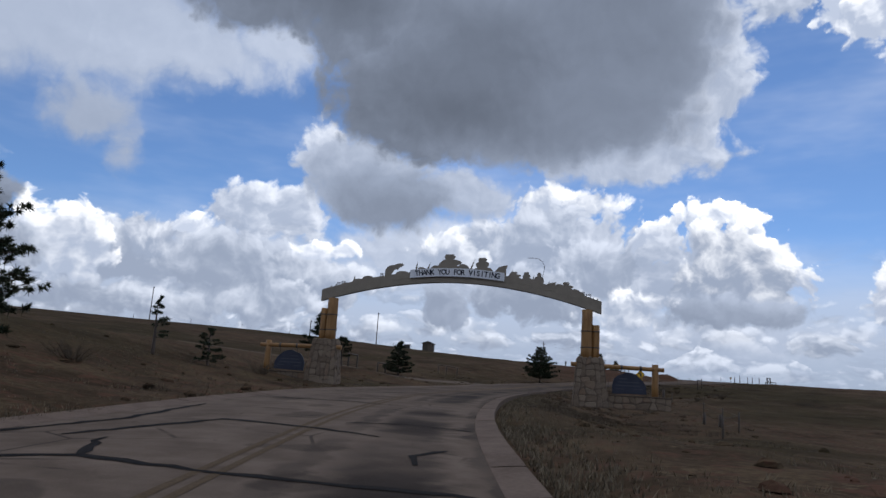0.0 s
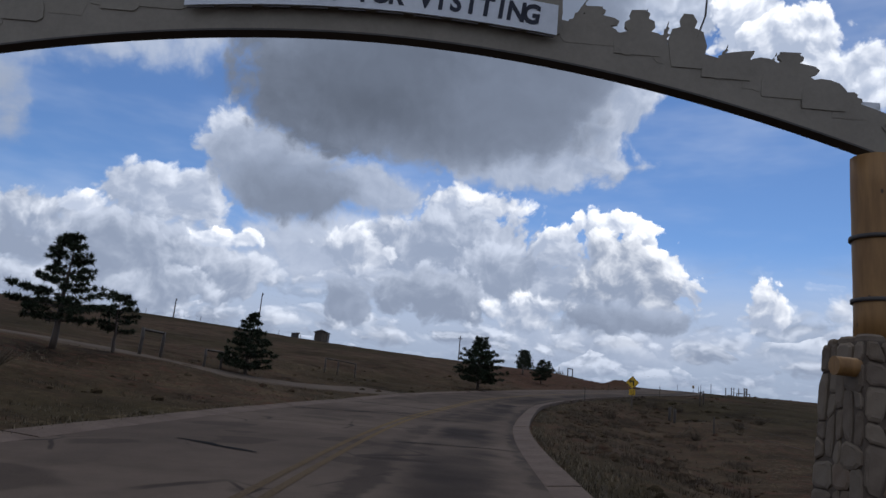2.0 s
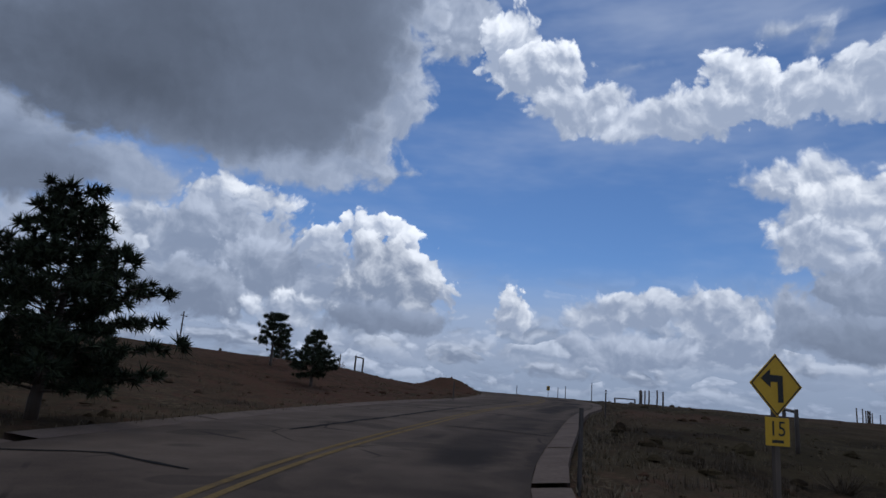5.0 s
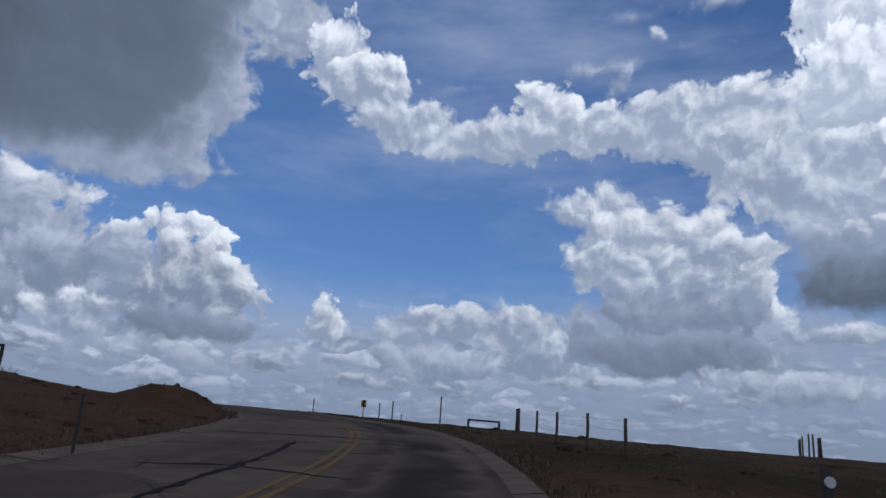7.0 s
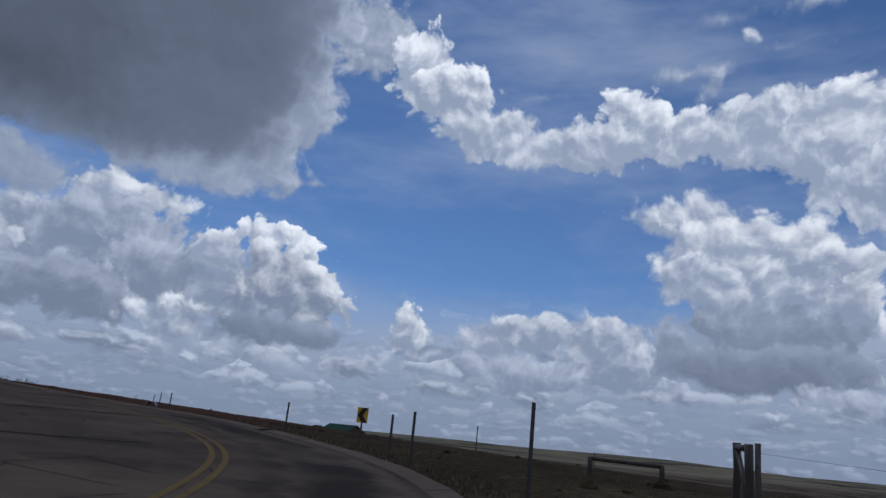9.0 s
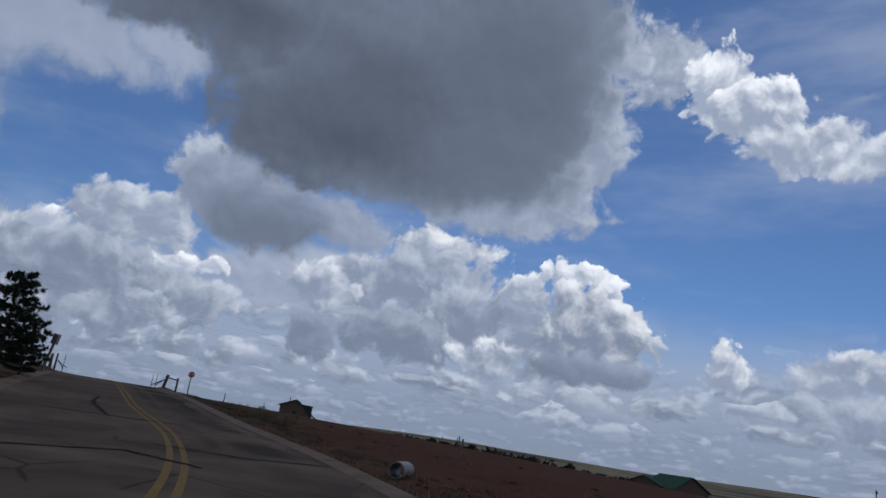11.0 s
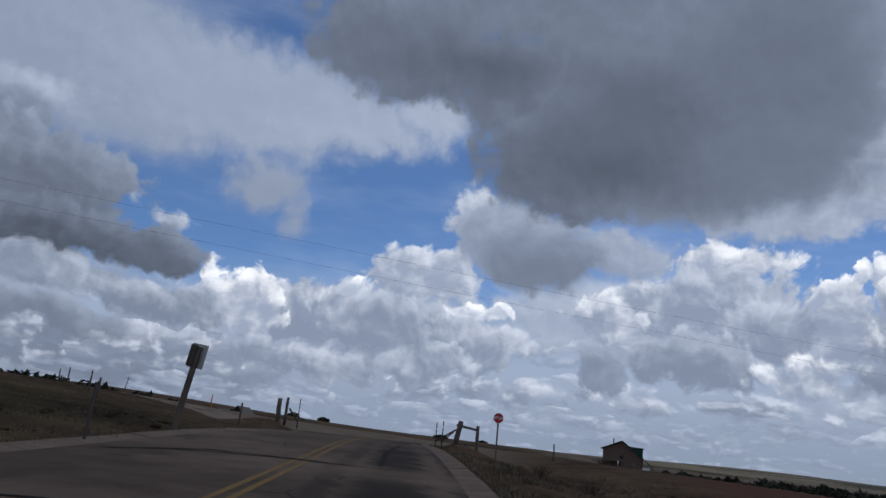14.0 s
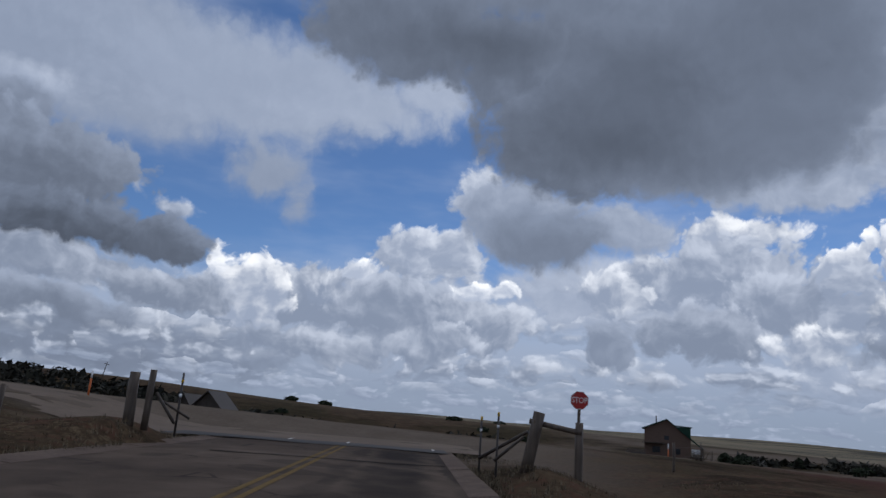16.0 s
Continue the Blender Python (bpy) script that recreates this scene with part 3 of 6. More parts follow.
GRASS = turf_material()
ASPHALT = asphalt_material()
HIGHWAY = plain("highway_asphalt", (0.030, 0.027, 0.026), (0.060, 0.054, 0.050), 0.4, 0.85)
GRAVEL = plain("worn_pale_highway", (0.105, 0.080, 0.062), (0.175, 0.137, 0.107), 0.25, 0.95)
CONCRETE = plain("gutter_concrete", (0.068, 0.049, 0.039), (0.150, 0.112, 0.090), 1.3, 0.95)
TAR = plain("crack_tar", (0.006, 0.005, 0.005), (0.013, 0.012, 0.012), 2.0, 0.95)
YELLOW = road_paint()
DIRT = plain("lane_dirt", (0.060, 0.044, 0.033), (0.115, 0.088, 0.066), 0.5, 0.95)
WHITE_PAINT = plain("worn_white_paint", (0.45, 0.43, 0.40), (0.72, 0.70, 0.66), 2.0, 0.8)
STEEL_ARCH = plain("taupe_painted_steel", (0.17, 0.145, 0.115), (0.235, 0.205, 0.165), 1.5, 0.6)
STEEL_DARK = plain("dark_steel", (0.035, 0.030, 0.028), (0.07, 0.06, 0.055), 3.0, 0.55)
STEEL_PALE = plain("pale_letter_back", (0.52, 0.54, 0.58), (0.70, 0.71, 0.74), 3.0, 0.6)
BANNER = plain("banner_white", (0.50, 0.52, 0.56), (0.64, 0.66, 0.70), 1.2, 0.6)
INK = plain("banner_ink", (0.010, 0.012, 0.022), (0.022, 0.025, 0.04), 4.0, 0.6)
LOG = log_material("varnished_log", (0.19, 0.092, 0.030), (0.36, 0.200, 0.070))
GREY_WOOD = log_material("weathered_wood", (0.060, 0.044, 0.033), (0.15, 0.115, 0.088))
DARK_WOOD = log_material("dark_wood", (0.035, 0.026, 0.020), (0.085, 0.064, 0.050))
BARK = log_material("pine_bark", (0.035, 0.024, 0.018), (0.095, 0.065, 0.048))
STONE = stone_material()
MORTAR = plain("mortar", (0.072, 0.055, 0.043), (0.125, 0.097, 0.077), 5.0, 0.95)
NAVY = plain("dark_slate_board", (0.010, 0.013, 0.026), (0.026, 0.031, 0.052), 3.0, 0.5)
FAINT = plain("faded_white_lettering", (0.028, 0.031, 0.045), (0.06, 0.064, 0.082), 8.0, 0.7)
NEEDLES = foliage_material("pine_needles", (0.008, 0.014, 0.008), (0.036, 0.048, 0.024))
SCRUB = foliage_material("dark_scrub", (0.008, 0.0085, 0.006), (0.026, 0.024, 0.015))
TWIGS = foliage_material("dry_twigs", (0.040, 0.029, 0.020), (0.105, 0.078, 0.052))
STRAW = foliage_material("straw_grass", (0.060, 0.047, 0.031), (0.16, 0.125, 0.080))
SIGN_YELLOW = plain("sign_yellow", (0.46, 0.27, 0.012), (0.58, 0.35, 0.02), 3.0, 0.45)
SIGN_RED = plain("sign_red", (0.28, 0.018, 0.018), (0.38, 0.03, 0.028), 4.0, 0.4)
SIGN_WHITE = plain("sign_white", (0.55, 0.55, 0.55), (0.70, 0.70, 0.70), 4.0, 0.45)
SIGN_BLACK = plain("sign_black", (0.008, 0.008, 0.008), (0.02, 0.02, 0.02), 4.0, 0.5)
SIGN_BACK = plain("aluminium_sign_back", (0.22, 0.22, 0.22), (0.36, 0.36, 0.35), 3.0, 0.45, metal=0.6)
GALVANISED = plain("galvanised_steel", (0.12, 0.12, 0.12), (0.24, 0.24, 0.24), 3.0, 0.6, metal=0.5)
WALL_BROWN = plain("brown_siding", (0.075, 0.047, 0.035), (0.115, 0.076, 0.058), 2.0, 0.8, stretch=(0.4, 0.4, 5))
ROOF_GREEN = plain("green_metal_roof", (0.015, 0.042, 0.031), (0.026, 0.064, 0.047), 1.0, 0.92)
GLASS = plain("dark_window_glass", (0.012, 0.014, 0.018), (0.03, 0.034, 0.04), 1.0, 0.12)
ORANGE = plain("orange_marker", (0.42, 0.09, 0.02), (0.52, 0.13, 0.03), 4.0, 0.5)

# ---------------------------------------------------------------- lie of the land
# the yellow line, every twelve metres from south to north
ROAD = [
    (-1.45, -40.05, -2.85), (-1.74, -28.05, -2.43), (-2.02, -16.05, -2.01), (-2.31, -4.06, -1.59),
    (-2.70, 7.93, -1.18), (-2.52, 20.08, -0.74), (-1.32, 32.18, -0.32), (0.54, 44.21, -0.04),
    (2.98, 56.11, 0.25), (6.36, 67.76, 0.62), (10.35, 79.26, 1.11), (16.18, 90.33, 1.72),
    (23.67, 99.91, 2.45), (31.54, 109.21, 3.14), (39.78, 118.00, 3.76), (46.65, 126.92, 4.37),
    (51.85, 137.30, 4.94), (52.50, 149.05, 5.51), (50.95, 160.68, 5.87), (47.58, 172.08, 6.39),
    (44.49, 183.67, 6.95), (41.45, 195.25, 7.45), (38.23, 206.80, 7.83), (35.02, 218.36, 7.95),
    (31.81, 229.92, 8.02),
]
LEVEL, TO_EAST, TO_NORTH = 1.58, -1.985, 1.527
# swells of the ground, 70 m apart from (-180, 0) to the east and north, and their heights
SWELLS = [
    (0.0, 0.1, 2.9, -1.5, -4.5, -0.1, 0.0, 0.0),
    (0.2, 2.0, 1.7, -2.2, 6.1, 2.7, 0.0, 0.0),
    (1.2, 5.5, 1.6, 3.7, 1.1, 2.7, 0.0, 0.0),
    (-0.6, 5.1, 6.9, 2.3, 2.9, -0.3, 0.0, 0.0),
    (0.0, 1.2, 0.4, 3.3, 2.2, -2.8, 0.0, 0.0),
    (3.8, 1.4, -1.5, -1.3, 2.2, -0.9, 0.0, 0.0),
    (6.0, 5.0, 3.6, 3.6, 3.1, 1.4, 0.0, 0.0),
    (0.8, 0.8, -1.0, 0.1, -3.9, 0.0, 0.0, 0.0),
]


def spline(points, step):
    """Evenly spaced places along a smooth line through the points."""
    p = np.array(points)
    p = np.vstack([2 * p[0] - p[1], p, 2 * p[-1] - p[-2]])
    out = []
    for i in range(1, len(p) - 2):
        n = max(2, int(np.linalg.norm(p[i + 1] - p[i]) / step))
        for k in range(n):
            t = k / n
            out.append(0.5 * (2 * p[i] + (p[i + 1] - p[i - 1]) * t + (2 * p[i - 1] - 5 * p[i] + 4 * p[i + 1] - p[i + 2]) * t * t
                              + (3 * p[i] - p[i - 1] - 3 * p[i + 1] + p[i + 2]) * t ** 3))
    return np.array(out + [p[-2]])


LINE = spline(ROAD, 0.5)
GRAD = np.gradient(LINE[:, :2], axis=0)
GRAD /= np.linalg.norm(GRAD, axis=1, keepdims=True)
EAST = np.stack([GRAD[:, 1], -GRAD[:, 0]], 1)      # to the right of the way
ALONG = np.r_[0, np.cumsum(np.linalg.norm(np.diff(LINE[:, :2], axis=0), axis=1))]


def beside(xy):
    """Nearest place on the line: its index, and the signed distance to the right."""
    index, off = np.empty(len(xy), int), np.empty(len(xy))
    for a in range(0, len(xy), 4000):
        q = xy[a:a + 4000]
        d2 = ((q[:, None] - LINE[None, ::2, :2]) ** 2).sum(-1)
        i = d2.argmin(1) * 2
        index[a:a + 4000] = i
        off[a:a + 4000] = np.sign(((q - LINE[i, :2]) * EAST[i]).sum(1)) * np.sqrt(d2.min(1))
    return index, off


def ease(v):
    v = np.clip(v, 0, 1)
    return v * v * (3 - 2 * v)


HALF = 4.6      # half the width between the outer edges of the gutters


def natural(x, y):
    z = LEVEL + TO_EAST * 3 * np.tanh(x / 300) + TO_NORTH * 5 * np.tanh((y - 150) / 500)
    for r, row in enumerate(SWELLS):
        for c, high in enumerate(row):
            z = z + high * np.exp(-((x + 180 - 70 * c) ** 2 + (y - 70 * r) ** 2) / 58 ** 2)
    return z


def land(xy):
    """Height of the ground without the road's own slab."""
    xy = np.asarray(xy, float).reshape(-1, 2)
    x, y = xy.T
    i, off = beside(xy)
    away = np.abs(off) - HALF - 0.05
    w = 1 - ease(away / np.where(off > 0, 9.0, 14.0))
    z = natural(x, y) * (1 - w) + LINE[i, 2] * w
    # a ditch below the east verge, the spoil mound inside the bend
    s = ALONG[i]
    ditch = ease((s - 55) / 15) * (1 - ease((s - 138) / 14)) + ease((s - 205) / 15) * (1 - ease((s - 285) / 10))
    z = z - 0.75 * ditch * np.where(off > 0, np.exp(-((away - 5.5) / 3.6) ** 2), 0)
    z = z + 1.15 * np.exp(-((x - 42.3) / 2.2) ** 2 - ((y - 134.2) / 2.0) ** 2) - 0.35 * np.exp(-((x - 40.5) / 3.5) ** 2 - ((y - 139.5) / 3.5) ** 2)
    z = z + 0.45 * ease(away / 1.5) * np.exp(-((x + 6.0) / 4.0) ** 2 - ((y - 66.0) / 3.2) ** 2)
    # low banks that carry the gate posts, and the flat where the road meets the highway
    z = z + ease((away + 0.1) / 0.8) * (0.65 * np.exp(-((x - 28.3) / 2.2) ** 2 - ((y - 221.0) / 3.0) ** 2) + 0.45 * np.exp(-((x - 40.0) / 1.8) ** 2 - ((y - 222.0) / 3.2) ** 2))
    u = (x - LINE[-1, 0]) * EAST[-1, 0] + (y - LINE[-1, 1]) * EAST[-1, 1]
    v = (x - LINE[-1, 0]) * GRAD[-1, 0] + (y - LINE[-1, 1]) * GRAD[-1, 1]
    past = np.hypot(np.maximum(np.abs(u + 2.0) - 6.0, 0), np.maximum(np.abs(v - 4.5) - 5.5, 0))
    flat = 1 - ease(past / 6.0)
    z = z * (1 - flat) + LINE[-1, 2] * flat
    return z, away, off


def height(x, y):
    return float(land([(x, y)])[0][0])


def mesh_of(name, verts, faces, material, parent=None, smooth=False):
    me = bpy.data.meshes.new(name)
    me.from_pydata([tuple(v) for v in verts], [], faces)
    me.materials.append(material)
    if smooth:
        me.polygons.foreach_set("use_smooth", [True] * len(me.polygons))
    ob = new(name, me)
    ob.parent = parent
    return ob


def spaced(low, high, step, reach, growth=1.12):
    mid = list(np.arange(low, high + 0.01, step))
    up, d = [high], step
    while up[-1] < reach:
        d *= growth
        up.append(up[-1] + d)
    down, d = [low], step
    while down[-1] > -reach:
        d *= growth
        down.append(down[-1] - d)
    return np.array(down[:0:-1] + mid + up[1:])


# ---------------------------------------------------------------- helpers for building things
def thing(name, label, category, x=0.0, y=0.0, z=None, turn=0.0, group="", kind="", lean=(0.0, 0.0)):
    ob = new(name)
    ob.empty_display_size = 0.3
    ob.matrix_world = pose(x, y, height(x, y) if z is None else z, lean[0], lean[1], turn)
    return tagged(ob, label, category, group, kind)


def part(name, bm, material, parent, label=""):
    """One mesh of its own under a thing or a part; takes the bmesh over."""
    me = bpy.data.meshes.new(name)
    bmesh.ops.recalc_face_normals(bm, faces=bm.faces)
    bm.to_mesh(me)
    bm.free()
    me.materials.append(material)
    ob = new(name, me)
    ob.parent = parent
    return tagged(ob, label)


def sharing(name, ob, parent, m):
    """One more piece on the mesh of ob."""
    o = new(name, ob.data)
    o.parent, o.matrix_local = parent, m
    return o


def add_box(bm, low, high, bevel=0.0):
    r = bmesh.ops.create_cube(bm, size=1.0)
    size = [b - a for a, b in zip(low, high)]
    for v in r["verts"]:
        v.co = Vector([a + (c + 0.5) * s for a, c, s in zip(low, v.co, size)])
    if bevel:
        bmesh.ops.bevel(bm, geom=list({e for v in r["verts"] for e in v.link_edges}), offset=bevel, segments=1, affect="EDGES")
    return bm


def box(low, high, bevel=0.0):
    return add_box(bmesh.new(), low, high, bevel)


def add_rod(bm, a, b, ra, rb=None, sides=10, rings=1, wobble=0.0, seed=0):
    """A round bar from a to b, tapered and a little crooked when asked."""
    a, b, rb = Vector(a), Vector(b), ra if rb is None else rb
    axis = (b - a).normalized()
    u = axis.orthogonal().normalized()
    w = axis.cross(u)
    rnd = random.Random(seed)
    loops = []
    for k in range(rings + 1):
        t = k / rings
        shift = Vector((rnd.uniform(-1, 1), rnd.uniform(-1, 1), 0)) * wobble * (0 < k < rings)
        r = ra + (rb - ra) * t
        loops.append([bm.verts.new(a + (b - a) * t + shift + (u * math.cos(q) + w * math.sin(q)) * r * (1 + rnd.uniform(-wobble, wobble)))
                      for q in (2 * math.pi * i / sides for i in range(sides))])
    for one, two in zip(loops, loops[1:]):
        for i in range(sides):
            f = bm.faces.new((one[i], one[(i + 1) % sides], two[(i + 1) % sides], two[i]))
            f.smooth = sides > 6
    bm.faces.new(loops[0][::-1])
    bm.faces.new(loops[-1])
    return bm


def rod(a, b, ra, rb=None, sides=10, rings=1, wobble=0.0, seed=0):
    return add_rod(bmesh.new(), a, b, ra, rb, sides, rings, wobble, seed)


def add_plate(bm, outline, back, front):
    """An outline of (x, z), with depth from y = front to y = back."""
    n = len(outline)
    f = [bm.verts.new((x, front, z)) for x, z in outline]
    b = [bm.verts.new((x, back, z)) for x, z in outline]
    bm.faces.new(f)
    bm.faces.new(b[::-1])
    for i in range(n):
        bm.faces.new((f[i], f[(i + 1) % n], b[(i + 1) % n], b[i]))
    return bm


def plate(outline, back, front):
    return add_plate(bmesh.new(), outline, back, front)


def words(name, text, size, material, parent, m, label="", extrude=0.004, align="CENTER", weight=0.0):
    """Letters as a mesh, in Blender's own font."""
    cu = bpy.data.curves.new(name, "FONT")
    cu.body, cu.size, cu.extrude, cu.align_x, cu.align_y = text, size, extrude, align, "CENTER"
    cu.resolution_u, cu.offset = 3, weight
    tmp = bpy.data.objects.new(name, cu)
    scene.collection.objects.link(tmp)
    me = bpy.data.meshes.new_from_object(tmp.evaluated_get(bpy.context.evaluated_depsgraph_get()))
    bpy.data.objects.remove(tmp)
    bpy.data.curves.remove(cu)
    me.name = name
    me.materials.clear()
    me.materials.append(material)
    ob = new(name, me)
    ob.parent, ob.matrix_local = parent, m
    return tagged(ob, label)


# ---------------------------------------------------------------- ground, road, gutters
def build_ground():
    xs, ys = spaced(-40, 90, 0.8, 4600), spaced(-15, 250, 0.8, 4600)
    gx, gy = np.meshgrid(xs, ys)
    xy = np.stack([gx.ravel(), gy.ravel()], 1)
    z, away, off = land(xy)
    z = z - np.where(away < 0.7, 0.16, 0.0)
    rough = np.array([noise.noise((x * 0.35, y * 0.35, 0)) * 0.11 + noise.noise((x * 1.1, y * 1.1, 3)) * 0.07 if a < 80 else 0 for (x, y), a in zip(xy, away)])
    z = z + rough * ease((away - 0.9) / 3)
    # low wooded rises far off
    far = np.hypot(xy[:, 0] - 40, xy[:, 1] - 150)
    rise = np.array([max(0.0, noise.noise((x * 0.0011, y * 0.0011, 5)) + 0.25) * 26 if d > 700 else 0 for (x, y), d in zip(xy, far)])
    z = z + rise * ease((far - 900) / 1500)
    idx = np.arange(len(xy)).reshape(len(ys), len(xs))
    faces = np.stack([idx[:-1, :-1], idx[:-1, 1:], idx[1:, 1:], idx[1:, :-1]], -1).reshape(-1, 4)
    ob = mesh_of("ground", np.column_stack([xy, z]), faces.tolist(), GRASS, smooth=True)
    return tagged(ob, "dry brown prairie turf rolling away to the horizon", "ground", kind="structure")


def at_road(s, off, up=0.0):
    i = int(np.clip(np.searchsorted(ALONG, s), 1, len(LINE) - 1))
    f = (s - ALONG[i - 1]) / (ALONG[i] - ALONG[i - 1])
    here, side = LINE[i - 1] * (1 - f) + LINE[i] * f, EAST[i - 1] * (1 - f) + EAST[i] * f
    crown = 0.03 * max(0.0, 1 - (off / 4.4) ** 2)
    return Vector((here[0] + side[0] * off, here[1] + side[1] * off, here[2] + crown + up))


def strip(name, offs, lifts, material, parent=None, low=0.0, high=None, step=1.0):
    """A band that follows the road line from low to high metres; offs and lifts go across it."""
    high = high or ALONG[-1]
    n = max(2, int((high - low) / step) + 1)
    verts, faces, across, k = [], [], [], len(offs)
    for s in np.linspace(low, high, n):
        i = min(np.searchsorted(ALONG, s), len(LINE) - 1)
        for o, up in zip(offs, lifts):
            verts.append((LINE[i, 0] + EAST[i, 0] * o, LINE[i, 1] + EAST[i, 1] * o, LINE[i, 2] + up))
            across.append((o, s))
    for a in range(n - 1):
        for b in range(k - 1):
            p = a * k + b
            faces.append((p, p + 1, p + k + 1, p + k))
    ob = mesh_of(name, verts, faces, material, parent)
    layer = ob.data.uv_layers.new(name="across")
    layer.data.foreach_set("uv", [c for loop in ob.data.loops for c in across[loop.vertex_index]])
    return ob


build_ground()
offs = np.linspace(-4.35, 3.53, 9)
road = tagged(strip("road", list(offs), [0.03 * (1 - (o / 4.4) ** 2) for o in offs], ASPHALT), "two-lane road of old cracked grey asphalt", "road", kind="structure")
for name, o in (("yellow_line", -0.19), ("yellow_line", 0.07)):
    strip(name, [o, o + 0.12], [0.0355, 0.0355], YELLOW, road)


def build_gutter(side, inner, outer):
    """A concrete gutter with a low lip, poured in bays."""
    g = tagged(new("gutter_east" if side > 0 else "gutter_west"), "worn pinkish concrete gutter along the road's edge", "gutter", kind="structure")
    s, k = 0.0, 0
    while s < ALONG[-1] - 3.0:
        tilt = 0.006 * math.sin(k * 2.3)
        edge = [inner * side, (inner + 0.05) * side, (outer - 0.10) * side, outer * side, outer * side]
        up = [0.003, 0.006 + tilt, 0.045 + tilt, 0.05 + tilt, -0.16]
        strip("bay", edge if side > 0 else edge[::-1], up if side > 0 else up[::-1], CONCRETE, g, s + 0.012, s + 2.988, 1.5)
        s, k = s + 3.0, k + 1
    return g


build_gutter(1, 3.53, 4.08)
build_gutter(-1, 4.35, 5.0)


def crack(points, width=0.07, seed=0):
    """A tarred crack that wanders through the points (metres along, metres across)."""
    rnd = random.Random(seed)
    path = []
    for (s0, o0), (s1, o1) in zip(points, points[1:]):
        n = max(2, int(math.hypot(s1 - s0, o1 - o0) / 0.35))
        for k in range(n):
            t = k / n
            path.append((s0 + (s1 - s0) * t + rnd.uniform(-0.06, 0.06), o0 + (o1 - o0) * t + rnd.uniform(-0.05, 0.05)))
    path.append(points[-1])
    verts, faces = [], []
    for k, (s, o) in enumerate(path):
        a, b = path[max(k - 1, 0)], path[min(k + 1, len(path) - 1)]
        d = np.array([b[0] - a[0], b[1] - a[1]])
        d = d / (np.linalg.norm(d) + 1e-6)
        w = width * rnd.uniform(0.35, 1.0) * (0.4 if k in (0, len(path) - 1) else 1)
        for sign in (-1, 1):
            verts.append(at_road(s - d[1] * w * 1.3 * sign, min(max(o + d[0] * w * sign, -4.3), 3.49), 0.009))
    for k in range(len(path) - 1):
        faces.append((2 * k, 2 * k + 1, 2 * k + 3, 2 * k + 2))
    mesh_of("crack", verts, faces, TAR, road)


CRACKS = [
    [(51.0, -4.3), (54.6, -3.6), (59.7, -3.9)], [(48.2, -4.2), (49.5, -1.9), (48.9, -0.2), (48.5, 1.8), (48.2, 3.6)], [(51.4, -2.5), (49.5, -1.9)],
    [(51.5, -3.2), (55.6, -1.9), (54.8, 0.4), (54.0, 1.6)], [(64.7, -3.6), (64.9, -0.9), (64.2, 0.3)], [(50.5, 2.4), (51.5, 2.3), (52.5, 2.9)],
    [(71.0, -4.2), (73.9, -1.6), (76.9, -1.3), (76.9, 0.6), (77.6, 2.6)], [(77.9, -4.3), (76.9, -3.2), (79.9, -2.8)], [(85.0, -1.1), (86.0, -2.8)],
    [(106.4, -4.3), (105.6, -2.4), (104.3, 0.8), (104.0, 2.0)], [(98.2, -4.2), (98.8, -2.3), (100.2, -0.7), (100.4, 0.6)],
]
MORE_CRACKS = [
    [(140.0, -2.0), (147.1, -1.5), (153.2, -1.3), (160.0, -1.2), (173.4, -1.5)], [(153.3, -4.3), (153.2, -2.6), (153.2, 0.4)], [(176.0, -4.3), (176.5, -0.9), (176.4, 1.4)],
    [(184.7, 0.8), (182.6, 1.2)], [(201.0, -4.2), (202.0, -0.2), (202.0, 1.6)], [(210.0, -4.2), (212.5, -0.9), (211.0, 0.4)], [(207.0, 2.4), (205.0, 3.7)],
    [(221.3, -1.3), (226.4, -1.5), (231.5, -1.2)], [(242.6, 2.2), (238.0, 2.9), (235.5, 2.5), (230.5, 2.6)], [(232.3, -4.3), (231.8, -1.0), (231.5, 1.2)],
    [(241.6, -4.3), (242.6, -3.0), (243.6, -1.0)], [(250.9, -3.9), (253.0, -2.2), (252.6, 0.6)], [(253.0, 1.8), (258.2, 1.8), (268.4, 2.3)], [(279.6, -2.8), (279.6, 2.1), (280.4, 3.7)],
]
for n, points in enumerate(CRACKS + MORE_CRACKS):
    crack(points, 0.11, n)
for n in range(22):
    rnd = random.Random(100 + n)
    s = 58 + n * 9.7 + rnd.uniform(-2, 2)
    a = rnd.choice((-4.2, -3.0, -0.5, 0.6))
    crack([(s, a), (s + rnd.uniform(-0.6, 0.6), a + rnd.uniform(1.2, 2.4)), (s + rnd.uniform(-0.8, 0.8), min(3.7, a + rnd.uniform(2.8, 5.5)))], 0.065, 200 + n)


